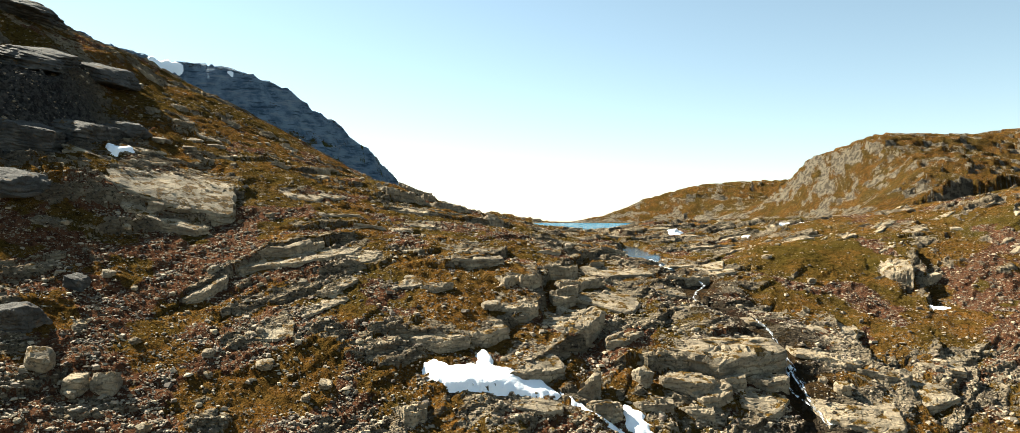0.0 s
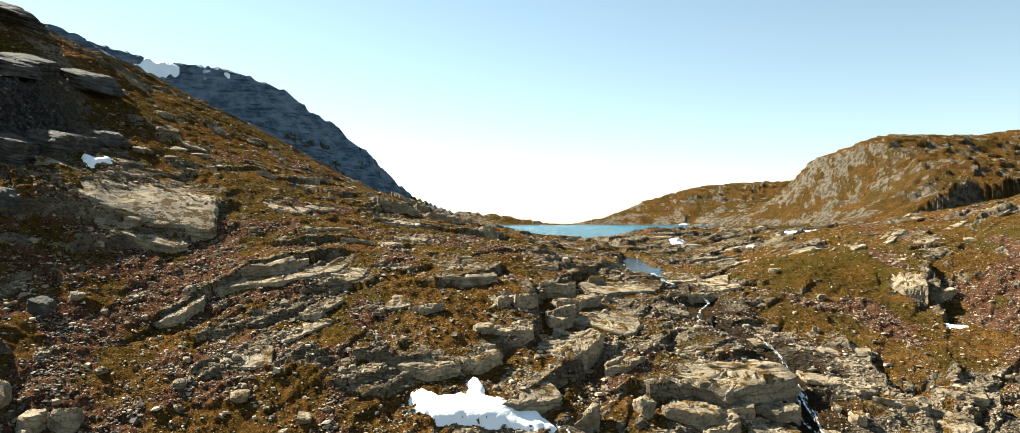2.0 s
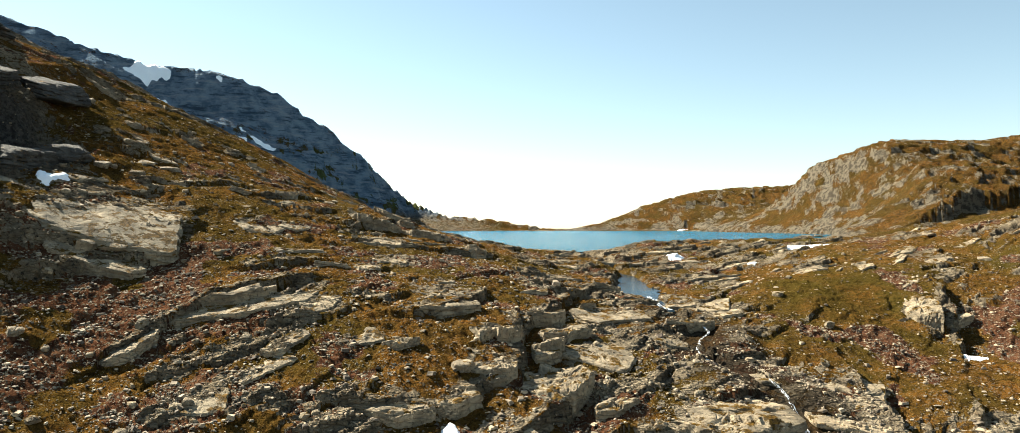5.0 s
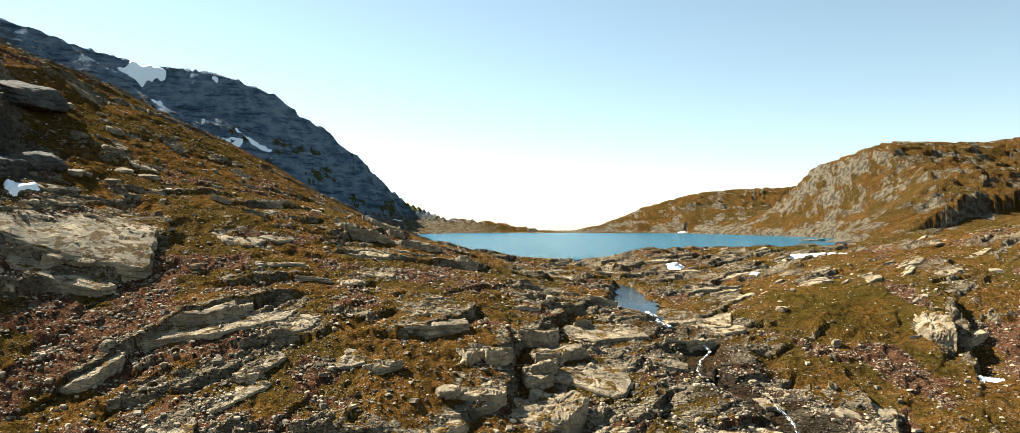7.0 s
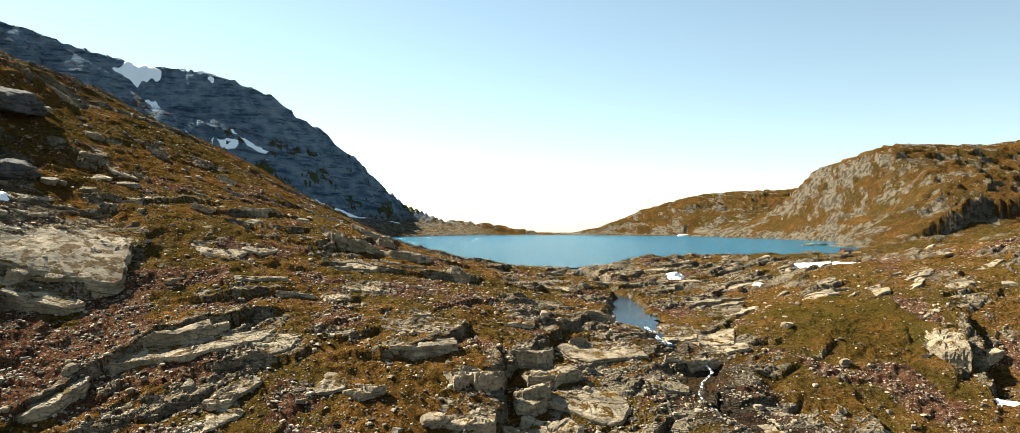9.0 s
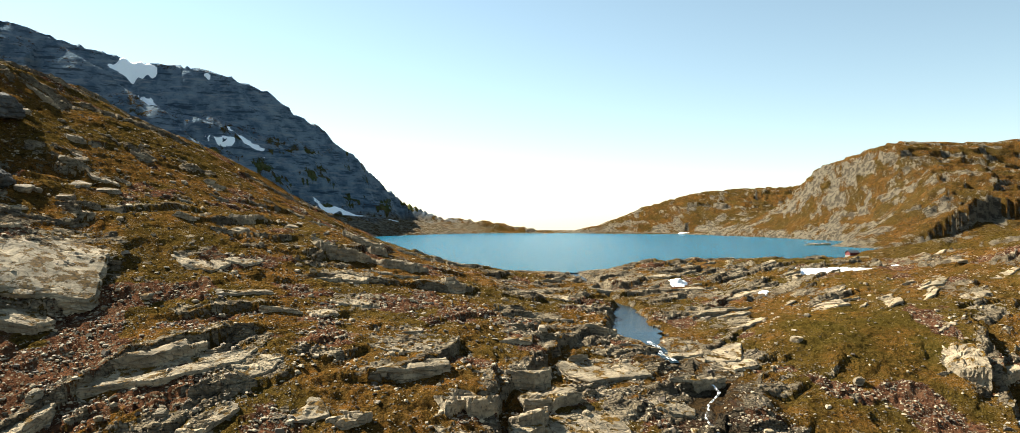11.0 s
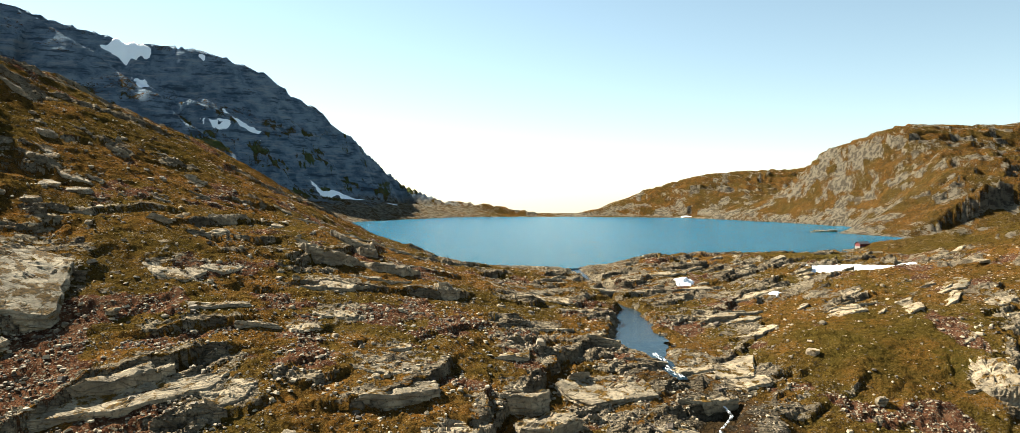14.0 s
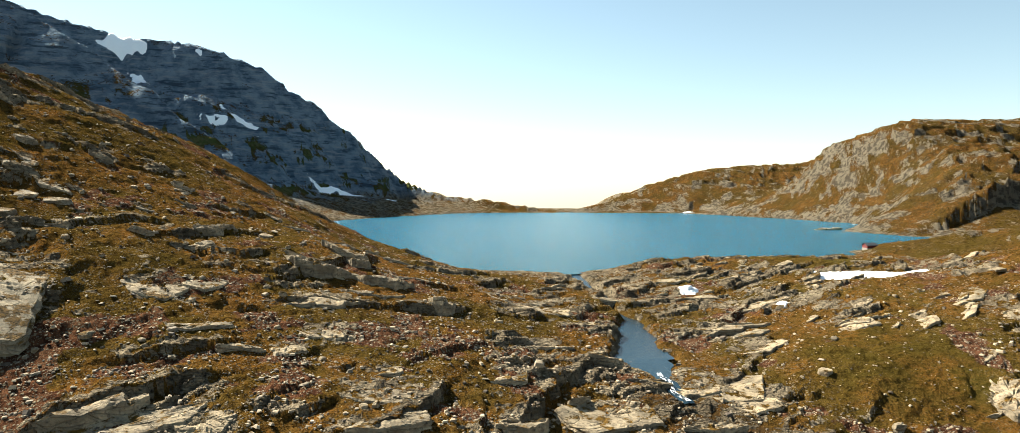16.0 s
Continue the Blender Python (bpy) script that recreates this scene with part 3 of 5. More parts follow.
def mix(t, fac, a, b):
    nd = t.nodes.new("ShaderNodeMix")
    nd.data_type = "RGBA"
    for k, v in ((0, fac), (6, a), (7, b)):
        if isinstance(v, bpy.types.NodeSocket):
            t.links.new(v, nd.inputs[k])
        else:
            nd.inputs[k].default_value = v if k == 0 else (*v, 1)
    return nd.outputs[2]


def calc(t, op, a, b=0.0):
    return node(t, "ShaderNodeMath", {0: a, 1: b}, operation=op).outputs[0]


def attr(t, name):
    return node(t, "ShaderNodeAttribute", attribute_name=name).outputs["Fac"]


def bump(t, p, height, strength, distance):
    nd = node(t, "ShaderNodeBump", {"Height": height, "Strength": strength, "Distance": distance})
    t.links.new(nd.outputs[0], p.inputs["Normal"])
    return nd


def rock_colour(t, vec, k=1.0):
    """Weathered grey gneiss: pale faces, dark lichen, rusty streaks."""
    broad, fine = tex_noise(t, vec, 0.12 * k, 4), tex_noise(t, vec, 1.1 * k, 6, 0.65)
    grey = mix(t, ramp(t, broad, 0.35, 0.65), (0.16, 0.125, 0.084), (0.34, 0.272, 0.182))
    grey = mix(t, ramp(t, fine, 0.5, 0.68), grey, (0.05, 0.044, 0.036))
    rust = tex_noise(t, vec, 0.35 * k, 3)
    return mix(t, ramp(t, rust, 0.6, 0.75, 0, 0.45), grey, (0.14, 0.082, 0.035)), fine


# moss, heather and turf over bedrock and rubble
ground_mat, t, p = material("moss_and_rock")
vec = node(t, "ShaderNodeTexCoord").outputs["Object"]
n_big, n_mid, n_low, n_fine = tex_noise(t, vec, 0.03, 4), tex_noise(t, vec, 0.16, 4, 0.6), tex_noise(t, vec, 0.7, 5, 0.65), tex_noise(t, vec, 3.2, 4, 0.7)
moss = mix(t, ramp(t, n_mid, 0.38, 0.62), (0.098, 0.053, 0.013), (0.152, 0.066, 0.014))
moss = mix(t, ramp(t, n_big, 0.42, 0.6, 0, 0.75), moss, (0.066, 0.046, 0.01))
moss = mix(t, ramp(t, n_low, 0.47, 0.62, 0, 0.78), moss, (0.02, 0.011, 0.003))
moss = mix(t, ramp(t, n_fine, 0.48, 0.64, 0, 0.72), moss, (0.014, 0.008, 0.002))
moss = mix(t, ramp(t, tex_noise(t, vec, 0.22, 5, 0.7), 0.6, 0.72, 0, 0.8), moss, (0.135, 0.074, 0.016))
moss = mix(t, ramp(t, tex_noise(t, vec, 2.4, 5, 0.75), 0.56, 0.66, 0, 0.75), moss, (0.19, 0.135, 0.05))
lush = mix(t, ramp(t, n_low, 0.4, 0.6), (0.042, 0.045, 0.01), (0.075, 0.062, 0.012))
lush = mix(t, attr(t, "cold"), lush, mix(t, ramp(t, n_mid, 0.4, 0.6), (0.08, 0.13, 0.045), (0.14, 0.18, 0.08)))
moss = mix(t, attr(t, "lush"), moss, lush)
# rubble: dark earth with pale stones
stone_cell = node(t, "ShaderNodeTexVoronoi", {"Vector": vec, "Scale": 1.5, "Randomness": 1.0})
stone_small = node(t, "ShaderNodeTexVoronoi", {"Vector": vec, "Scale": 3.6, "Randomness": 1.0})
pick = node(t, "ShaderNodeSeparateColor", {0: stone_cell.outputs["Color"]}).outputs[0]
pick_s = node(t, "ShaderNodeSeparateColor", {0: stone_small.outputs["Color"]}).outputs[1]
earth = mix(t, ramp(t, n_low, 0.4, 0.62), (0.115, 0.052, 0.027), (0.044, 0.019, 0.011))
earth = mix(t, ramp(t, n_mid, 0.52, 0.7, 0, 0.8), earth, (0.125, 0.064, 0.034))
is_stone = calc(t, "MULTIPLY", ramp(t, pick, 0.68, 0.74), ramp(t, stone_cell.outputs["Distance"], 0.5, 0.32))
is_small = calc(t, "MULTIPLY", ramp(t, pick_s, 0.6, 0.66), ramp(t, stone_small.outputs["Distance"], 0.45, 0.3))
stones = calc(t, "MAXIMUM", is_stone, is_small)
grey, rock_fine = rock_colour(t, vec)
bent = node(t, "ShaderNodeMapping", {"Vector": vec, "Scale": (0.32, 0.75, 1.3), "Rotation": (0.15, 0.1, 0.3)}).outputs[0]
bent = node(t, "ShaderNodeMixRGB", {0: 0.3, 1: bent, 2: node(t, "ShaderNodeTexNoise", {"Vector": vec, "Scale": 0.8, "Detail": 3.0}).outputs["Color"]}).outputs[0]
joint = node(t, "ShaderNodeTexVoronoi", {"Vector": bent, "Scale": 0.9}, feature="DISTANCE_TO_EDGE").outputs["Distance"]
joint_s = node(t, "ShaderNodeTexVoronoi", {"Vector": bent, "Scale": 2.7}, feature="DISTANCE_TO_EDGE").outputs["Distance"]
bed = node(t, "ShaderNodeSeparateColor", {0: node(t, "ShaderNodeTexVoronoi", {"Vector": bent, "Scale": 0.9}).outputs["Color"]}).outputs[0]
grey = mix(t, ramp(t, joint, 0.035, 0.0, 0, 0.5), grey, (0.02, 0.016, 0.012))
grey = mix(t, ramp(t, joint_s, 0.03, 0.0, 0, 0.3), grey, (0.028, 0.022, 0.016))
rubble = mix(t, stones, earth, mix(t, pick, (0.075, 0.056, 0.038), (0.22, 0.178, 0.12)))
col = mix(t, ramp(t, calc(t, "ADD", attr(t, "stony"), calc(t, "MULTIPLY", calc(t, "SUBTRACT", n_low, 0.5), 1.6)), 0.35, 0.75), moss, rubble)
loose = calc(t, "MULTIPLY", calc(t, "MULTIPLY", stones, ramp(t, n_mid, 0.44, 0.6, 0.05, 0.7)), ramp(t, attr(t, "calm"), 0.2, 0.8, 1.0, 0.15))
col = mix(t, loose, col, (0.2, 0.168, 0.115))
up = node(t, "ShaderNodeSeparateXYZ", {0: node(t, "ShaderNodeNewGeometry").outputs["Normal"]}).outputs[2]
steep = ramp(t, up, 0.75, 0.5)
bare = calc(t, "ADD", attr(t, "bare"), calc(t, "MULTIPLY", calc(t, "SUBTRACT", n_low, 0.5), 1.5))
bare = calc(t, "ADD", bare, calc(t, "MULTIPLY", steep, 0.45))
bare = calc(t, "ADD", bare, calc(t, "MULTIPLY", calc(t, "SUBTRACT", tex_noise(t, vec, 0.11, 5, 0.7), 0.5), 1.3))
bare = ramp(t, bare, 0.52, 0.68)
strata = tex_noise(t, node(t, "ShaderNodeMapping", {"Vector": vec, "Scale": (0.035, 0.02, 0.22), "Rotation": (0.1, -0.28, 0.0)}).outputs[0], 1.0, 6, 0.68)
# mountain rock: its blue is distance haze put into the colour
hazed_rock = mix(t, ramp(t, tex_noise(t, vec, 0.06, 7, 0.7), 0.4, 0.6), (0.135, 0.2, 0.275), (0.28, 0.37, 0.46))
# pale bands painted in for ledges that catch light
hazed_rock = mix(t, ramp(t, strata, 0.52, 0.64, 0, 0.75), hazed_rock, (0.4, 0.44, 0.48))
hazed_rock = mix(t, ramp(t, strata, 0.46, 0.38, 0, 0.8), hazed_rock, (0.06, 0.085, 0.115))
broken = tex_noise(t, vec, 0.22, 6, 0.72)
# crag rock: lichen colour, darkened further to stand for shade
grey = mix(t, attr(t, "crag"), grey, mix(t, ramp(t, n_low, 0.4, 0.6), (0.035, 0.034, 0.034), (0.1, 0.095, 0.088)))
hill_rock = mix(t, ramp(t, broken, 0.44, 0.56), (0.1, 0.082, 0.06), (0.26, 0.215, 0.152))
rock = mix(t, attr(t, "cold"), mix(t, attr(t, "hill"), grey, hill_rock), hazed_rock)
col = mix(t, calc(t, "MULTIPLY", attr(t, "hill"), ramp(t, broken, 0.5, 0.62, 0.0, 0.75)), col, (0.05, 0.034, 0.016))
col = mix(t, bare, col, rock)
col = mix(t, calc(t, "MULTIPLY", attr(t, "wet"), 0.75), col, (0.022, 0.017, 0.012))
t.links.new(col, p.inputs["Base Color"])
p.inputs["Roughness"].default_value = 0.88
p.inputs["Specular IOR Level"].default_value = 0.0
relief = calc(t, "ADD", calc(t, "MULTIPLY", n_low, 0.7), calc(t, "MULTIPLY", n_fine, 0.35))
relief = calc(t, "ADD", relief, calc(t, "MULTIPLY", stones, 0.25))
relief = calc(t, "ADD", relief, calc(t, "MULTIPLY", rock_fine, 0.3))
blocks = calc(t, "ADD", ramp(t, joint, 0.0, 0.12, 0, 0.6), calc(t, "ADD", ramp(t, joint_s, 0.0, 0.1, 0, 0.22), calc(t, "MULTIPLY", bed, 0.7)))
relief = calc(t, "ADD", relief, calc(t, "MULTIPLY", blocks, bare))
far_bump = calc(t, "ADD", calc(t, "MULTIPLY", strata, 5.0), calc(t, "MULTIPLY", tex_noise(t, vec, 0.14, 6, 0.7), 4.5))
relief = calc(t, "ADD", relief, calc(t, "MULTIPLY", far_bump, attr(t, "cold")))
relief = calc(t, "ADD", relief, calc(t, "MULTIPLY", calc(t, "MULTIPLY", broken, 2.2), attr(t, "hill")))
bump(t, p, relief, 1.0, 1.7)



def rock_material(name, dark, pale, moss_from, lichen, grit=0.4):
    """Gneiss of one outcrop kind, with lichen, cracks and cushions of moss."""
    m, t, p = material(name)
    vec = node(t, "ShaderNodeNewGeometry").outputs["Position"]
    broad, fine, grain = tex_noise(t, vec, 0.25, 4), tex_noise(t, vec, 1.4, 6, 0.65), tex_noise(t, vec, 6.0, 4, 0.7)
    col = mix(t, ramp(t, broad, 0.36, 0.64), dark, pale)
    col = mix(t, ramp(t, fine, 0.5, 0.66, 0, lichen), col, (0.066, 0.054, 0.042))
    col = mix(t, ramp(t, grain, 0.45, 0.7, 0, grit), col, (0.3, 0.262, 0.195))
    col = mix(t, ramp(t, tex_noise(t, vec, 0.5, 3), 0.6, 0.72, 0, 0.4), col, (0.19, 0.115, 0.06))
    up = node(t, "ShaderNodeSeparateXYZ", {0: node(t, "ShaderNodeNewGeometry").outputs["Normal"]}).outputs[2]
    green = calc(t, "MULTIPLY", ramp(t, tex_noise(t, vec, 0.33, 5, 0.65), moss_from, moss_from + 0.07), ramp(t, up, 0.35, 0.7))
    col = mix(t, green, col, mix(t, ramp(t, fine, 0.4, 0.6), (0.045, 0.027, 0.006), (0.125, 0.065, 0.009)))
    t.links.new(col, p.inputs["Base Color"])
    p.inputs["Roughness"].default_value = 0.85
    p.inputs["Specular IOR Level"].default_value = 0.08
    crack = node(t, "ShaderNodeTexVoronoi", {"Vector": node(t, "ShaderNodeMapping", {"Vector": vec, "Scale": (0.14, 0.36, 0.9), "Rotation": (0.3, 0.2, 0.5)}).outputs[0], "Scale": 1.0}, feature="DISTANCE_TO_EDGE").outputs["Distance"]
    relief = calc(t, "ADD", calc(t, "MULTIPLY", fine, 0.45), calc(t, "MULTIPLY", grain, 0.2))
    relief = calc(t, "ADD", relief, ramp(t, crack, 0.0, 0.04, 0.0, 0.3))
    bump(t, p, relief, 1.0, 0.9)
    return m


rock_pale = rock_material("pale_gneiss", (0.2, 0.158, 0.104), (0.4, 0.312, 0.2), 0.53, 0.75)
rock_grey = rock_material("grey_gneiss", (0.165, 0.131, 0.088), (0.34, 0.27, 0.178), 0.51, 0.75)
rock_mossy = rock_material("mossy_gneiss", (0.18, 0.148, 0.1), (0.34, 0.275, 0.184), 0.49, 0.55)
# lichened gneiss with the crags' shade put into its colour
rock_shaded_lichen = rock_material("shade_darkened_lichened_gneiss", (0.045, 0.043, 0.04), (0.095, 0.09, 0.08), 0.6, 0.8, 0.1)
rubble_mat, t, p = material("loose_stone")
rnd = node(t, "ShaderNodeNewGeometry").outputs["Random Per Island"]
vec = node(t, "ShaderNodeNewGeometry").outputs["Position"]
col = mix(t, ramp(t, rnd, 0.0, 1.0), (0.065, 0.046, 0.03), (0.37, 0.29, 0.19))
col = mix(t, ramp(t, tex_noise(t, vec, 2.5, 4, 0.7), 0.5, 0.7, 0, 0.7), col, (0.07, 0.06, 0.05))
t.links.new(col, p.inputs["Base Color"])
p.inputs["Roughness"].default_value = 0.88
water_mat, t, p = material("lake_water")
vec = node(t, "ShaderNodeTexCoord").outputs["Object"]
stretch = node(t, "ShaderNodeMapping", {"Vector": vec, "Scale": (1.0, 1.6, 1.0)}).outputs[0]
p.inputs["Base Color"].default_value = (0.002, 0.115, 0.195, 1)
p.inputs["Roughness"].default_value = 0.2
p.inputs["Specular IOR Level"].default_value = 0.18
p.inputs["IOR"].default_value = 1.33
ripple = calc(t, "ADD", tex_noise(t, stretch, 0.5, 5, 0.75), calc(t, "MULTIPLY", tex_noise(t, stretch, 0.06, 3), 0.8))
bump(t, p, ripple, 1.0, 3.2)

# ---- ground: one sheet, finer where the camera flies ----
ANGLES = np.radians(np.concatenate([np.linspace(-40, 40, 1000), np.linspace(41.5, 318.5, 90)]))
RADII = np.concatenate([[0.5, 15, 35, 60, 80, 95], np.geomspace(105, 420, 540), np.geomspace(423, 1300, 240), np.geomspace(1320, 4600, 30)])


def sheet(name, co, quads, mat, smooth_faces=None):
    me = bpy.data.meshes.new(name)
    me.vertices.add(len(co))
    me.vertices.foreach_set("co", np.asarray(co, np.float32).ravel())
    me.loops.add(quads.size)
    me.loops.foreach_set("vertex_index", quads.ravel().astype(np.int32))
    me.polygons.add(len(quads))
    me.polygons.foreach_set("loop_start", np.arange(0, quads.size, quads.shape[1], dtype=np.int32))
    me.polygons.foreach_set("use_smooth", np.ones(len(quads), bool) if smooth_faces is None else smooth_faces)
    me.update(calc_edges=True)
    me.materials.append(mat)
    return me


def ground_sheet():
    a, r = np.meshgrid(ANGLES, RADII)
    x, y = (r * np.sin(a) + 4.0).ravel(), (r * np.cos(a)).ravel()
    h, bare, stony, sd = land(x, y)
    nr, na = len(RADII), len(ANGLES)
    i, j = np.meshgrid(np.arange(nr - 1), np.arange(na), indexing="ij")
    j2 = (j + 1) % na
    quads = np.stack([i * na + j, (i + 1) * na + j, (i + 1) * na + j2, i * na + j2], -1).reshape(-1, 4)
    quads = quads[:, ::-1]
    me = sheet("ground", np.column_stack([x, y, h]), quads, ground_mat, (bare[quads[:, 0]] < 0.5))
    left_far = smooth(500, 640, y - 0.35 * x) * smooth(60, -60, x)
    lush = 0.62 * left_far * smooth(-0.1, 0.45, fbm(x + 0.5 * y, h * 2.2, 38, 4, 81, 0.65)) * smooth(150, 80, h) * smooth(14, 34, h) + (0.35 * smooth(0.0, 0.6, fbm(x, y, 40, 3, 84)) + 0.25 * meadow_at(x, y)) * smooth(50, 100, x) * smooth(440, 380, y)
    m = np.hypot(x, y) > 380
    far_bare = np.zeros(x.shape)
    fx, fy = x[m] + 3 * fbm(x[m], y[m], 20, 3, 89), y[m] + 3 * fbm(x[m], y[m], 20, 3, 90)
    far_bare[m] = (1 - left_far[m]) * smooth(380, 600, np.hypot(x[m], y[m])) * (0.26 + 0.5 * fbm(fx, fy, 40, 5, 87, 0.65) + 0.35 * fbm((fx + 0.3 * fy) * 0.3, (h[m] + 0.1 * fx) * 1.5, 9, 4, 88, 0.6) + 0.3 * smooth(24, 6, h[m]))
    shore_rock = np.maximum(smooth(9, 2, np.abs(sd)) * 0.6, smooth(26, 6, sd) * 0.62 * smooth(480, 440, y))
    bare = np.clip(np.maximum.reduce([bare, far_bare, left_far * (0.75 - 1.2 * np.clip(lush, 0, 1)) * (0.9 + 0.1 * smooth(14, 34, h)), shore_rock]), 0, 1)
    wet = smooth(16, 3, along(STREAM, x, y)[0] + 4 * fbm(x, y, 6, 3, 95)) * smooth(240, 205, y)
    # the mountain's mask sets where painted haze tints the rock
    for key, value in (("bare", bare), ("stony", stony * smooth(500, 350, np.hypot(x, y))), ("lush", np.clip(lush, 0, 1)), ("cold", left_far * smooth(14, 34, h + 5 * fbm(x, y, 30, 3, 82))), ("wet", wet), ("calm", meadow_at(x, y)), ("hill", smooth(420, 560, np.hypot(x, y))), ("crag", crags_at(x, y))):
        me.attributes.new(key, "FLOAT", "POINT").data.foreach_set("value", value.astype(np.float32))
    return tagged(new("ground", me), "brown mossy mountain ground with grey bedrock and rubble", "ground", kind="structure")


ground = ground_sheet()


def lake_sheet():
    bm = bmesh.new()
    cx, cy = 80, 720
    ring = []
    for x, y in SHORE:
        d = math.hypot(x - cx, y - cy)
        k = 1 + (2.0 if y < 375 else 12.0) / d
        ring.append(bm.verts.new((cx + (x - cx) * k, cy + (y - cy) * k, 0)))
    bm.faces.new(ring[::-1])
    bmesh.ops.recalc_face_normals(bm, faces=bm.faces)
    bm.faces.ensure_lookup_table()
    if bm.faces[0].normal.z < 0:
        bmesh.ops.reverse_faces(bm, faces=bm.faces)
    bmesh.ops.triangulate(bm, faces=bm.faces)
    me = bpy.data.meshes.new("lake")
    bm.to_mesh(me)
    me.materials.append(water_mat)
    return tagged(new("lake", me), "rippled blue mountain lake between bare slopes", "lake", kind="structure")


lake = lake_sheet()


# ---- rocks ----
def ball(level):
    bm = bmesh.new()
    bmesh.ops.create_icosphere(bm, subdivisions=level, radius=1)
    co = np.array([v.co[:] for v in bm.verts])
    tri = np.array([[v.index for v in f.verts] for f in bm.faces])
    bm.free()
    return co, tri


BALLS = {k: ball(k) for k in (1, 2, 3, 4, 5)}


def rock_points(level, seed, w, d, h, cuts=9, edge=16, beds=0.0, uneven=0.05, ragged=0.0):
    """A block broken along joints: flat faces, blunt edges, grooves between its beds."""
    dirs, tri = BALLS[level]
    rng = np.random.default_rng(seed)
    n = np.vstack([np.eye(3), -np.eye(3), rng.normal(size=(cuts, 3))])
    n[:6] += rng.normal(scale=0.16, size=(6, 3))
    n /= np.linalg.norm(n, axis=1)[:, None]
    reach = np.concatenate([rng.uniform(0.72, 0.95, 6), rng.uniform(0.82, 1.12, cuts)])
    r = (np.maximum(dirs @ n.T, 0) / reach) ** edge
    co = dirs * (r.sum(1) ** (-1.0 / edge))[:, None]
    size = np.array([w, d, h]) / 2
    p = co * size
    k = 0.25 * min(w, d) + 0.6
    bump_ = grad_noise((p[:, 0] + 0.7 * p[:, 2]) / k + seed, (p[:, 1] - 0.6 * p[:, 2]) / k, 5) + 0.6 * grad_noise((p[:, 0] - 0.5 * p[:, 2]) / k * 2.3, (p[:, 1] + 0.8 * p[:, 2]) / k * 2.3 + seed, 6)
    fine = grad_noise((p[:, 0] + p[:, 2]) / 0.9 + seed, (p[:, 1] - p[:, 2]) / 0.9, 7)
    p = p * (1 + uneven * bump_)[:, None] + co * (0.09 * fine)[:, None]
    if ragged:
        turn = np.arctan2(co[:, 1], co[:, 0])
        p[:, :2] *= (1 + ragged * (grad_noise(np.cos(turn) * 1.3 + seed, np.sin(turn) * 1.3, 9) + 0.6 * grad_noise(np.cos(turn) * 3.1, np.sin(turn) * 3.1 + seed, 10)))[:, None]
    if beds:
        bed = p[:, 2] / (0.9 + 0.35 * (seed % 3)) + 0.35 * bump_ + 0.1 * p[:, 0] / (1 + 0.1 * w)
        groove = np.abs(bed - np.round(bed)) * 2
        step = grad_noise(np.floor(bed + 0.5) * 3.7 + seed, bump_ * 0.3 + 0.5, 8)
        p[:, :2] *= (1 - beds * (1 - smooth(0.0, 0.35, groove)) + beds * 0.9 * step)[:, None]
    return p, tri


def slope_frame(x, y, upright=0.0):
    """Axes on the hillside: across, up the slope, and out of it."""
    e = 4.0
    ax, ay = np.array([x + e, x - e, x, x]), np.array([y, y, y + e, y - e])
    z = lip(ax, np.clip(ay, 60, 415))
    n = Vector((-(z[0] - z[1]) / (2 * e), -(z[2] - z[3]) / (2 * e), 1)).normalized().lerp(Vector((0, 0, 1)), upright).normalized()
    across = Vector((0, 1, 0)).cross(n).normalized()
    return Matrix((across, n.cross(across), n)).transposed().to_4x4()


def ground_at(x, y, reach=1.5):
    """Mean ground height round a place."""
    ax = np.array([x, x + reach, x - reach, x, x])
    ay = np.array([y, y, y, y + reach, y - reach])
    return float(land(ax, ay)[0].mean())


SEEDS = iter(range(1000, 9000))
# the blue and cliff looks use the rock with shade painted in
LOOKS = {"pale": (rock_pale, "pale weathered"), "grey": (rock_grey, "grey lichened"), "moss": (rock_mossy, "grey moss-grown"), "dark": (rock_grey, "dark cracked"),
         "blue": (rock_shaded_lichen, "shade-darkened blue-grey"), "layer": (rock_grey, "grey layered"), "cliff": (rock_shaded_lichen, "shade-darkened lichen-covered")}


def set_rock(name, x, y, w, d, h, yaw, look_, level, sink, upright, tip, words, **shape):
    mat, tone = LOOKS[look_]
    co, tri = rock_points(level, next(SEEDS), w, d, h, **shape)
    me = sheet(name, co, tri, mat, np.zeros(len(tri), bool))
    ob = new(name, me)
    ob.matrix_world = Matrix.Translation((x, y, ground_at(x, y, 0.3 * w))) @ slope_frame(x, y, upright) @ pose(0, 0, h * (0.5 - sink), tip, 0, yaw)
    return tagged(ob, tone + " " + words, "rock", "rocks on the slope")


def bed_height(x, y):
    """The hillside under its moss, without the small bumps."""
    if y.min() > 338:
        return land(x, y)[0]
    return lip(x, np.clip(y, 60, 415)) + 0.9 * fbm(x, y, 34, 3, 12) + 0.5 * fbm(x, y, 11, 2, 16)


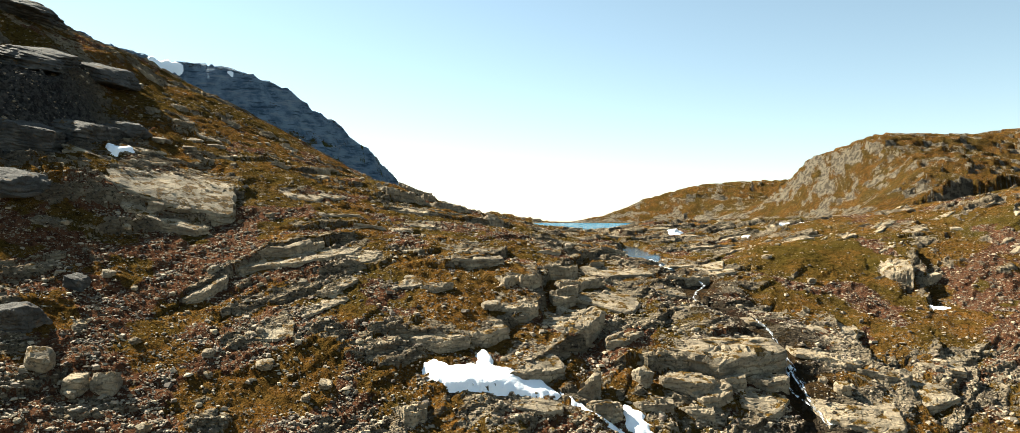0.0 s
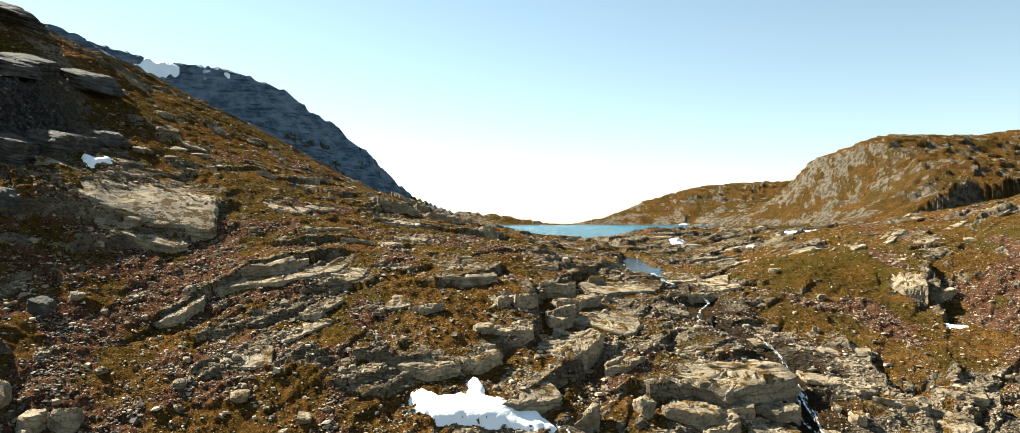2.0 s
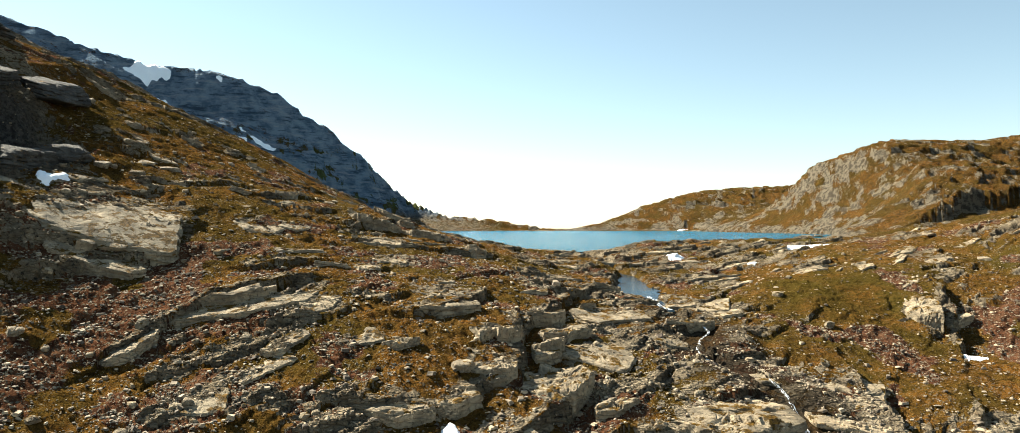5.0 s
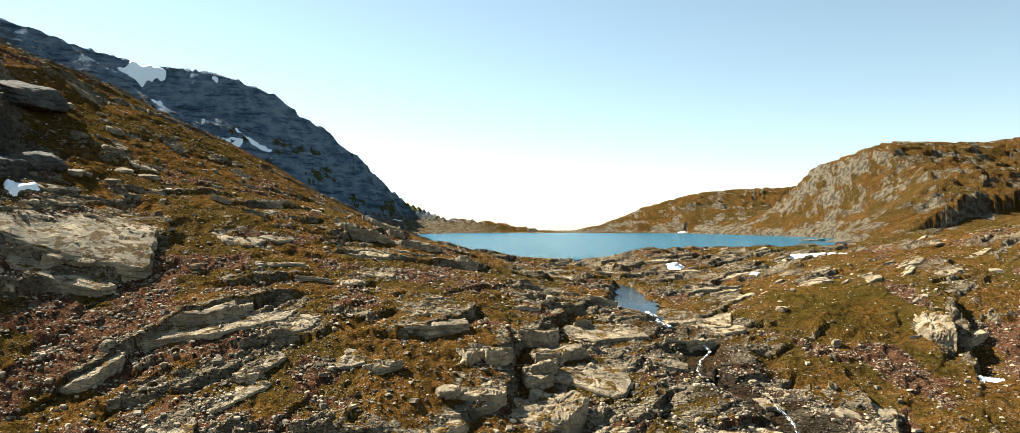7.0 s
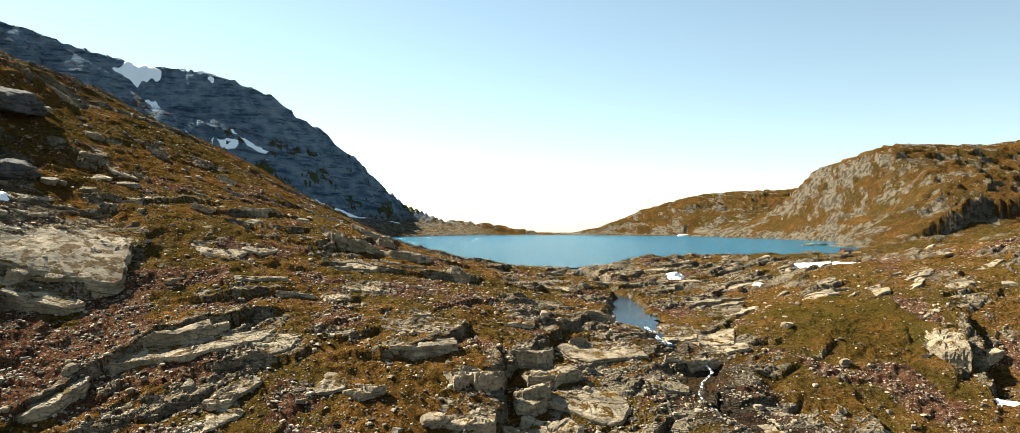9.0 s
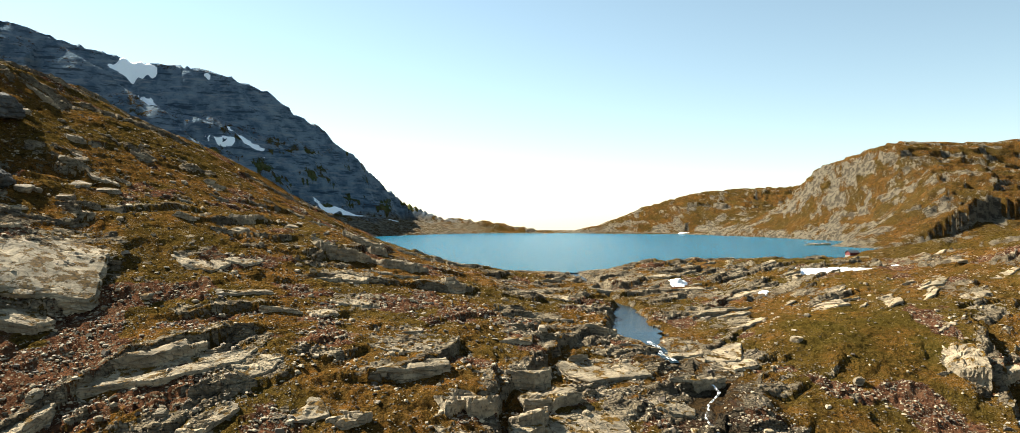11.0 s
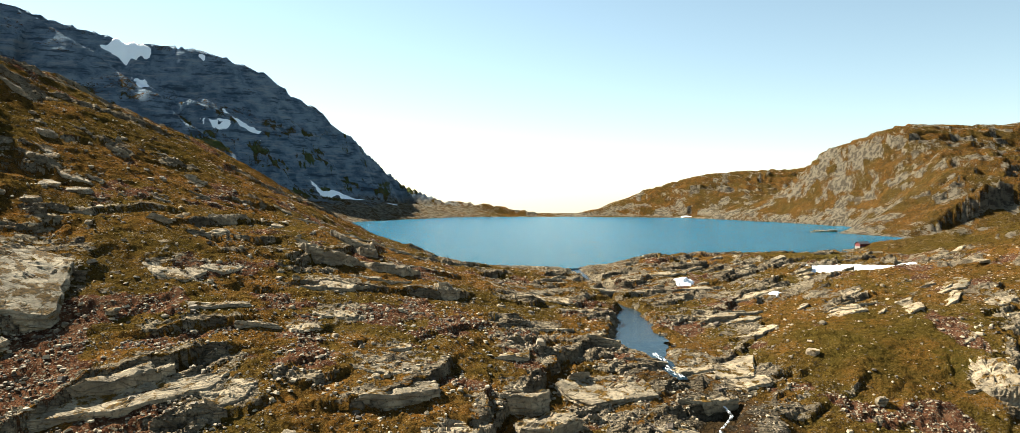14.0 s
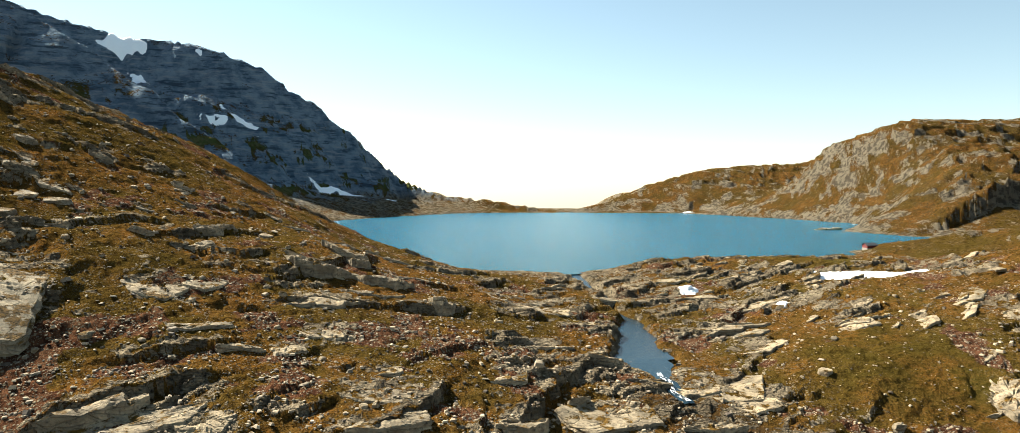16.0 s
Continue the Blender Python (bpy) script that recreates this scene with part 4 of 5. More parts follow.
def plate_outline(seed, turns, sharp=0.04):
    """An angular outline, as a sheet of rock breaks along its joints: reach for each direction, about 1."""
    rng = np.random.default_rng(seed)
    n = int(rng.integers(5, 8))
    at = 2 * np.pi * (np.arange(n) + rng.uniform(-0.3, 0.3, n)) / n
    reach = rng.uniform(0.68, 1.0, n)
    r = (reach[:, None] / np.maximum(np.cos(turns[None] - at[:, None]), 0.08)).min(0)
    return np.minimum(r, 1.3) * (1 + sharp * grad_noise(np.cos(turns) * 5 + seed, np.sin(turns) * 5, 9) + 0.7 * sharp * grad_noise(np.cos(turns) * 12, np.sin(turns) * 12 + seed, 10))


ROUNDS, RINGS = 60, [0.14, 0.32, 0.5, 0.66, 0.8, 0.91, 0.98]
SIDES = [(1.0, 0.07), (1.015, 0.2), (0.985, 0.34), (1.02, 0.5), (0.97, 0.66), (1.0, 1.0)]


def set_bed(name, x, y, w, d, rise, yaw, look_, words, flat=0.35, lean=None):
    """A bed of rock that follows the hillside: its uphill edge runs under the moss, its lower edge breaks off."""
    mat, tone = LOOKS[look_]
    seed = next(SEEDS)
    turns = np.linspace(0, 2 * np.pi, ROUNDS, endpoint=False)
    edge = plate_outline(seed, turns)
    rho = np.concatenate([RINGS, [k for k, _ in SIDES]])[:, None]
    down = np.concatenate([np.zeros(len(RINGS)), [k for _, k in SIDES]])[:, None] * (1.5 * rise + 1.8)
    rough = 1 + 0.035 * grad_noise(np.cos(turns)[None] * 6 + seed, np.sin(turns)[None] * 6 + down * 1.3, 12) * (down > 0)
    lx = (rho * rough * edge[None] * np.cos(turns)[None] * w / 2).ravel()
    ly = (rho * rough * edge[None] * np.sin(turns)[None] * d / 2).ravel()
    drop = np.broadcast_to(down, (len(rho), ROUNDS)).ravel()
    lx, ly, drop = np.append(lx, [0, 0]), np.append(ly, [0, 0]), np.append(drop, [0, drop.max()])
    c, s_ = math.cos(radians(yaw)), math.sin(radians(yaw))
    px, py = lx * c - ly * s_, lx * s_ + ly * c
    kx, ky = lean or ((0.77, 1.5) if seed % 3 else (1.3, 1.5))
    q = kx * lx / w - ky * ly / d
    level_, joint_ = plates(px * 0.6 + 0.3 * py + seed, py, max(1.6, 0.2 * w), seed, 0.9)
    crumb = grad_noise((px + seed) / 0.9, py / 0.9, 13)
    z = bed_height(x + px, y + py) - 0.72 + (rise + 0.72) * smooth(-0.8, 0.7, q) + flat * (level_ - 0.6 * joint_) + 0.1 * crumb - drop
    n, i, j = len(rho), *np.meshgrid(np.arange(len(rho) - 1), np.arange(ROUNDS), indexing="ij")
    a, b = (i * ROUNDS + j).ravel(), (i * ROUNDS + (j + 1) % ROUNDS).ravel()
    k, k2 = np.arange(ROUNDS), (np.arange(ROUNDS) + 1) % ROUNDS
    tri = np.vstack([np.column_stack([a, a + ROUNDS, b]), np.column_stack([b, a + ROUNDS, b + ROUNDS]), np.column_stack([np.full(ROUNDS, n * ROUNDS), k, k2]),
                     np.column_stack([np.full(ROUNDS, n * ROUNDS + 1), (n - 1) * ROUNDS + k2, (n - 1) * ROUNDS + k])])
    z0 = float(bed_height(np.array([x]), np.array([y]))[0])
    ob = new(name, sheet(name, np.column_stack([px, py, z - z0]), tri, mat, np.zeros(len(tri), bool)))
    ob.matrix_world = Matrix.Translation((x, y, z0))
    return tagged(ob, tone + " " + words, "rock", "rocks on the slope")


def rock_slab_at(x, y, w, d, h, yaw, look_):
    return set_bed("rock_slab", x, y, 1.1 * w, min(1.1 * d, w), 0.1 + 0.26 * h ** 0.8, yaw, look_, "gneiss slab lying flush with the mossy hillside")


def rock_ledge_at(x, y, w, d, h, yaw, look_):
    return set_bed("rock_ledge", x, y, 1.15 * w, min(d, 0.7 * w), 0.42 * h, yaw, look_, "rock ledge with a steep broken front", 0.7)


def boulder_at(x, y, w, d, h, yaw, look_):
    if w > 6.2 and x > -60:
        return set_bed("crag", x, y, w, min(d, w), 0.6 * h, yaw, look_, "bedrock knob breaking out of the hillside", 0.9)
    return set_rock("boulder", x, y, 0.8 * w, 0.8 * min(d, w), 0.8 * h, yaw, look_, 3, 0.38, 0.5, 0, "boulder resting among stones on the slope", cuts=8, edge=60, beds=0.0, uneven=0.035, ragged=0.06)


def crag_at(x, y, w, d, h, yaw, look_):
    if look_ == "layer":
        return set_bed("crag", x, y, 1.1 * w, min(d, w), 0.62 * h, yaw, look_, "crag of broken rock standing out of the hillside", 1.0)
    return set_rock("crag", x, y, w, min(d, w), 1.3 * h, yaw, look_, 5, 0.55, 0.6, 0, "crag of broken rock standing out of the hillside", cuts=16, edge=40, beds=0.07, uneven=0.06, ragged=0.12)


def layered_block_at(x, y, w, d, h, yaw, look_):
    return set_bed("crag", x, y, w, d, 2.4 * h, yaw, look_, "block of rock split into beds, over a snow patch", 0.8, (0.9, 1.4))


def thin_slab_at(x, y, w, d, h, yaw, look_):
    return set_bed("rock_slab", x, y, w, d, h, yaw, look_, "gneiss slab lying flush with the mossy hillside")


BUILD = {"thin_slab": thin_slab_at, "block": layered_block_at, "rock_slab": rock_slab_at, "rock_ledge": rock_ledge_at, "boulder": boulder_at, "crag": crag_at}
for kind, *place in OUTCROPS:
    BUILD[kind](*place)


def scattered_boulders(count=280):
    """Knee-high to man-high blocks, a few shapes turned every way."""
    rng = np.random.default_rng(7)
    shapes = []
    for k in range(10):
        co, tri = rock_points(2, 50 + k, 1.0, rng.uniform(0.7, 1.0), rng.uniform(0.45, 0.8), cuts=7, edge=20, uneven=0.03)
        shapes.append(sheet("scattered_boulder", co, tri, (rock_pale, rock_grey, rock_mossy)[k % 3], np.zeros(len(tri), bool)))
    n = count * 14
    a, r = np.radians(rng.uniform(-37, 37, n)), np.exp(rng.uniform(math.log(122), math.log(330), n))
    x, y = r * np.sin(a), r * np.cos(a)
    h, bare, stony, sd = land(x, y)
    likely = 0.1 + 0.4 * stony + 0.2 * bare + 0.5 * smooth(-20, -70, x) * smooth(205, 245, y)
    keep = (sd > 4) & (rng.uniform(size=n) < likely) & (along(STREAM, x, y)[0] > 5)
    for made, (px, py, pz) in enumerate(np.column_stack([x, y, h])[keep][:count]):
        size = rng.uniform(0.9, 1.6) * (1 + 1.2 * rng.uniform() ** 4)
        ob = new("scattered_boulder", shapes[made % 10])
        ob.matrix_world = Matrix.Translation((px, py, pz + 0.12 * size)) @ slope_frame(px, py, 0.4) @ pose(0, 0, 0, rng.uniform(-12, 12), rng.uniform(-12, 12), rng.uniform(0, 360)) @ Matrix.Diagonal((size, size, size, 1))
        tagged(ob, ("pale weathered", "grey lichened", "grey moss-grown")[made % 10 % 3] + " block of gneiss lying on moss and rubble", "rock", "scattered boulders")


scattered_boulders()


def loose_stones(count=62000):
    """Frost-shattered stones over the hillside, thickest on the rubble."""
    rng = np.random.default_rng(11)
    n = count * 6
    a, r = np.radians(rng.uniform(-38, 38, n)), np.exp(rng.uniform(math.log(116), math.log(370), n))
    x, y = r * np.sin(a), r * np.cos(a)
    bare, stony, ds = cover(x, y)[:3]
    clump = smooth(-0.2, 0.5, fbm(x, y, 7, 3, 91))
    keep = (rng.uniform(size=n) < (0.2 + 0.5 * stony + 0.12 * bare) * (0.2 + 0.8 * clump) * (1 - 0.7 * meadow_at(x, y))) & (ds > 3)
    x, y = x[keep][:count], y[keep][:count]
    h, _, _, sd = land(x, y)
    x, y, h = x[sd > 3], y[sd > 3], h[sd > 3]
    m = len(x)
    dirs, tri = CHIP
    size = np.clip(np.exp(rng.normal(-0.9, 0.55, m)), 0.22, 2.2)
    scale = size[:, None] * np.column_stack([rng.uniform(0.7, 1.2, m), rng.uniform(0.5, 1.0, m), rng.uniform(0.2, 0.5, m)]) * 0.55
    jitter = 1 + rng.uniform(-0.4, 0.25, (m, len(dirs), 3))
    p = dirs[None] * jitter * scale[:, None, :]
    turn, tilt = rng.uniform(0, 2 * np.pi, m), rng.normal(0, 0.3, m)
    c, s_, ct, st = np.cos(turn)[:, None], np.sin(turn)[:, None], np.cos(tilt)[:, None], np.sin(tilt)[:, None]
    px, py, pz = p[..., 0], p[..., 1] * ct - p[..., 2] * st, p[..., 1] * st + p[..., 2] * ct
    co = np.stack([px * c - py * s_ + x[:, None], px * s_ + py * c + y[:, None], pz + (h + 0.1 * size)[:, None]], -1).reshape(-1, 3)
    tris = (tri[None] + (np.arange(m) * len(dirs))[:, None, None]).reshape(-1, 3)
    me = sheet("loose_stones", co, tris, rubble_mat, np.zeros(len(tris), bool))
    return tagged(new("loose_stones", me), "pale and dark frost-shattered stones strewn over the slope", "stones", kind="stuff")


def _chip():
    v = np.array([(a, b, c) for c in (-1, 1) for b in (-1, 1) for a in (-1, 1)], float)
    v[4:, :2] *= 0.72
    f = np.array([(0, 2, 3), (0, 3, 1), (4, 5, 7), (4, 7, 6), (0, 1, 5), (0, 5, 4), (1, 3, 7), (1, 7, 5), (3, 2, 6), (3, 6, 7), (2, 0, 4), (2, 4, 6)])
    return v * 0.75, f


CHIP = _chip()
loose_stones()


# ---- running water and snow ----
def stone_white(name, base, rough):
    m, t, p = material(name)
    vec = node(t, "ShaderNodeNewGeometry").outputs["Position"]
    n = tex_noise(t, vec, 0.6, 5, 0.65)
    t.links.new(mix(t, ramp(t, n, 0.55, 0.75, 0, 0.5), base, tuple(0.8 * c for c in base)), p.inputs["Base Color"])
    p.inputs["Roughness"].default_value = rough
    bump(t, p, n, 0.5, 0.5)
    return m, t, p, vec


snow_mat, t, p, vec = stone_white("old_snow", (0.86, 0.88, 0.9), 0.6)
foam_mat, t, p, vec = stone_white("white_water", (0.8, 0.84, 0.86), 0.35)
streaks = tex_noise(t, node(t, "ShaderNodeMapping", {"Vector": vec, "Scale": (2.2, 0.7, 0.7)}).outputs[0], 1.0, 4, 0.7)
t.links.new(ramp(t, streaks, 0.44, 0.64, 0.0, 0.95), p.inputs["Alpha"])
brook_mat, t, p = material("clear_brook")
vec = node(t, "ShaderNodeNewGeometry").outputs["Position"]
p.inputs["Base Color"].default_value = (0.012, 0.03, 0.045, 1)
p.inputs["Roughness"].default_value = 0.08
p.inputs["IOR"].default_value = 1.33
bump(t, p, tex_noise(t, vec, 1.3, 4, 0.6), 0.5, 0.35)


def fine_line(line, step):
    out = []
    for (ax, ay, az), (bx, by, bz) in zip(line, line[1:]):
        n = max(1, round(math.hypot(bx - ax, by - ay) / step))
        out += [Vector((ax + (bx - ax) * k / n, ay + (by - ay) * k / n, az + (bz - az) * k / n)) for k in range(n)]
    return out + [Vector(line[-1])]


def ribbon(name, line, half, lift, mat, wander=0.0, seed=1):
    """A sheet of water that follows a line downhill."""
    pts = fine_line(line, 0.8)
    co, quads, cols = [], [], 7
    for k, q in enumerate(pts):
        a, b = pts[max(k - 2, 0)], pts[min(k + 2, len(pts) - 1)]
        run = Vector((b.x - a.x, b.y - a.y, 0)).normalized()
        out = Vector((run.y, -run.x, 0))
        shift = wander * float(grad_noise(np.array([k * 0.11]), np.array([seed * 3.3]), seed)[0])
        wide = half(q.y) * (1 + 0.3 * float(grad_noise(np.array([k * 0.15]), np.array([seed * 7.7]), seed + 3)[0]))
        for c in range(cols):
            f = c / (cols - 1) * 2 - 1
            co.append(q + out * (shift + f * wide) + Vector((0, 0, lift + 0.1 * (1 - f * f))))
    for k in range(len(pts) - 1):
        for c in range(cols - 1):
            quads.append((k * cols + c, k * cols + c + 1, (k + 1) * cols + c + 1, (k + 1) * cols + c))
    return new(name, sheet(name, np.array([tuple(v) for v in co]), np.array(quads)[:, ::-1], mat))


tagged(ribbon("brook", STREAM[:9], lambda y: float(np.interp(y, [234, 240, 250, 262, 288, 296], [2.0, 4.5, 8.5, 7.0, 5.0, 2.0])), -0.3, brook_mat), "clear dark brook running over bedrock out of the lake", "water", kind="structure")
UPPER_FALLS = [(54.5, 210, -12.6), (54.5, 206, -13.5), (51, 200, -14.9), (49, 194, -15.8), (50, 188, -17.2)]
FALLS = [(61.5, 180, -19.6), (62.5, 174.6, -22.4), (63.1, 169.6, -25.2), (62.2, 161.6, -29.3), (62.2, 152.6, -33), (63.6, 146, -36)]
tagged(ribbon("waterfall", FALLS, lambda y: 0.35 if y > 170 else 0.8, 0.4, foam_mat, 1.8, 5), "thin white waterfall tumbling down dark rock steps", "waterfall", kind="structure")
tagged(ribbon("waterfall", FALLS[2:], lambda y: 0.35, 0.25, foam_mat, 2.8, 8), "thin white strand of water beside the main fall", "waterfall", kind="structure")
tagged(ribbon("waterfall", UPPER_FALLS, lambda y: 0.3, 0.2, foam_mat, 0.8, 6), "white water bending down over rock steps", "waterfall", kind="structure")
tagged(ribbon("rapids", [(45.5, 237, -7.8), (46, 234, -8.1), (47, 229, -8.8), (48.5, 222, -9.9)], lambda y: 0.6, 0.15, foam_mat, 1.6, 4), "white rapids where the pool spills over a ledge", "rapids", kind="structure")


def snow_patch(outline, step, depth, words, name="snow_patch"):
    """Old snow that lies in the hollows: level with the ground round it, ragged at its rim."""
    ring = np.array(outline, float)
    x, y = np.meshgrid(np.arange(ring[:, 0].min() - 2 * step, ring[:, 0].max() + 2 * step, step), np.arange(ring[:, 1].min() - 2 * step, ring[:, 1].max() + 2 * step, step))
    nx, ny = x.shape[1], x.shape[0]
    x, y = x.ravel(), y.ravel()
    wx, wy = x + 1.6 * step * grad_noise(x / step / 4, y / step / 4, 201), y + 1.6 * step * grad_noise(x / step / 4, y / step / 4, 202)
    loop = [(a, b, 0) for a, b in outline]
    d = along(loop + loop[:1], wx, wy)[0]
    inside = np.zeros(x.shape, bool)
    for (ax, ay), (bx, by) in zip(outline, outline[1:] + outline[:1]):
        inside ^= ((ay > wy) != (by > wy)) & (wx < (bx - ax) * (wy - ay) / (by - ay + 1e-9) + ax)
    d = np.where(inside, d, -d)
    r = 3 * step
    steps = np.array([(0, 0), (1, 0), (-1, 0), (0, 1), (0, -1), (0.7, 0.7), (-0.7, -0.7), (0.7, -0.7), (-0.7, 0.7)]) * r
    around = land((x[None] + steps[:, :1]).ravel(), (y[None] + steps[:, 1:]).ravel())[0].reshape(len(steps), -1)
    level, here = around.mean(0), around[0]
    z = np.maximum(level, here - 0.4 * depth) + depth * (smooth(-step, 3 * step, d) * 1.4 - 0.55)
    i, j = np.meshgrid(np.arange(ny - 1), np.arange(nx - 1), indexing="ij")
    quads = np.stack([i * nx + j, i * nx + j + 1, (i + 1) * nx + j + 1, (i + 1) * nx + j], -1).reshape(-1, 4)
    quads = quads[(d[quads] > -1.2 * step).all(1)]
    used, flat = np.unique(quads, return_inverse=True)
    me = sheet(name, np.column_stack([x, y, z])[used], flat.reshape(-1, 4), snow_mat)
    return tagged(new(name, me), words, "snow", "snow patches")


snow_patch([(-18.4, 153.4), (-17, 149.5), (-15, 146.5), (-10.8, 145.5), (-3, 146), (4.9, 146.5), (11, 148), (8, 152.5), (2.3, 153), (-2.4, 154), (-3.9, 158), (-5.3, 160.5), (-7.4, 159.5), (-6.9, 153.8), (-12.6, 153.2), (-15.4, 154.4)], 0.45, 1.0, "melting white snow patch in a dark hollow")
snow_patch([(10, 149.6), (12.8, 148.2), (15.8, 146), (20, 143.6), (23, 141.4), (21.6, 140.6), (17, 143.6), (12, 147)], 0.35, 0.5, "narrow strip of old snow along a gully")
snow_patch([(22.6, 148), (24.4, 147.4), (26.6, 145.6), (28, 140), (24, 139.4), (22.8, 143.4)], 0.35, 0.6, "tongue of snow melting in the gully")
snow_patch([(115.5, 204.6), (118.2, 205), (119.8, 202.8), (122.4, 201.4), (119.3, 200.6), (115.8, 201.6)], 0.4, 0.6, "small snow patch under a crag")
snow_patch([(-120.6, 218.2), (-117, 217.5), (-114.6, 222), (-112.6, 219.6), (-114.4, 213.2), (-118, 212.5)], 0.4, 0.9, "shaded snow patch below dark crags")
snow_patch([(118, 330), (122, 338), (131, 340), (142, 337), (153, 331), (158, 325), (152, 323), (142, 325), (133, 325), (124, 326)], 0.7, 0.9, "long white snow bank beside the lake's outlet")
snow_patch([(67.5, 320.4), (72.1, 325.5), (76, 321.5), (73.4, 315.8), (68.7, 316)], 0.4, 0.6, "small snow patch among bedrock shelves")
snow_patch([(94, 300), (97, 303), (98.5, 299), (96, 296)], 0.35, 0.6, "last scrap of snow among bedrock shelves")
snow_patch([(-494, 962), (-488, 976), (-466, 986), (-442, 991), (-437, 978), (-458, 970), (-480, 961)], 2.2, 5.0, "snowfield under the mountain's crest")
snow_patch([(-453, 958), (-440, 961), (-424, 950), (-430, 943), (-441, 944)], 1.8, 2.4, "snow patch on a dark mountain wall")
snow_patch([(-341, 944), (-325, 941), (-303, 946), (-281, 938), (-290, 935), (-314, 936), (-330, 936)], 1.8, 3.0, "slanting snow gully on a dark mountain wall")
snow_patch([(-353, 918), (-337, 926), (-317, 937), (-325, 926), (-341, 916)], 1.6, 2.4, "thin snow strip on a mountain ledge")
snow_patch([(-236, 948), (-217, 958), (-197, 984), (-167, 992), (-172, 986), (-194, 973), (-218, 946)], 1.8, 2.6, "long snow strip at the mountain's foot")
snow_patch([(-153, 997), (-134, 1008), (-136, 1001), (-148, 994)], 1.5, 2.2, "snow scrap above the lake's far shore")
snow_patch([(-388, 1003), (-379, 1001), (-381, 994), (-391, 993)], 1.5, 2.4, "snow scrap near the mountain's crest")
snow_patch([(232, 1040), (246, 1046), (252, 1040), (240, 1034)], 1.5, 2.0, "snow scrap on the lake's far shore")


# ---- the cabin by the lake, and the rocks off the headland ----
def plain(name, base, rough=0.7, scale=2.0):
    m, t, p = material(name)
    vec = node(t, "ShaderNodeTexCoord").outputs["Object"]
    n = tex_noise(t, vec, scale, 5, 0.65)
    t.links.new(mix(t, ramp(t, n, 0.4, 0.65), base, tuple(0.65 * c for c in base)), p.inputs["Base Color"])
    p.inputs["Roughness"].default_value = rough
    bump(t, p, n, 0.4, 0.05)
    return m


def part(name, bm, mat, parent, label=""):
    me = bpy.data.meshes.new(name)
    bm.normal_update()
    bm.to_mesh(me)
    bm.free()
    me.materials.append(mat)
    ob = new(name, me)
    ob.parent = parent
    if label:
        tagged(ob, label)
    return ob


def box(bm, x0, x1, y0, y1, z0, z1, bevel=0.0):
    made = bmesh.ops.create_cube(bm, size=1)["verts"]
    for v in made:
        v.co = ((x0 + x1) / 2 + v.co.x * (x1 - x0), (y0 + y1) / 2 + v.co.y * (y1 - y0), (z0 + z1) / 2 + v.co.z * (z1 - z0))
    if bevel:
        bmesh.ops.bevel(bm, geom=list({e for v in made for e in v.link_edges}), offset=bevel, segments=1, affect="EDGES")
    return bm


red_wood, dark_roof, dark_wood, bare_stone = plain("red_painted_boards", (0.14, 0.016, 0.014)), plain("dark_roofing", (0.035, 0.038, 0.045)), plain("dark_door", (0.05, 0.03, 0.02)), plain("foundation_stone", (0.22, 0.2, 0.17))


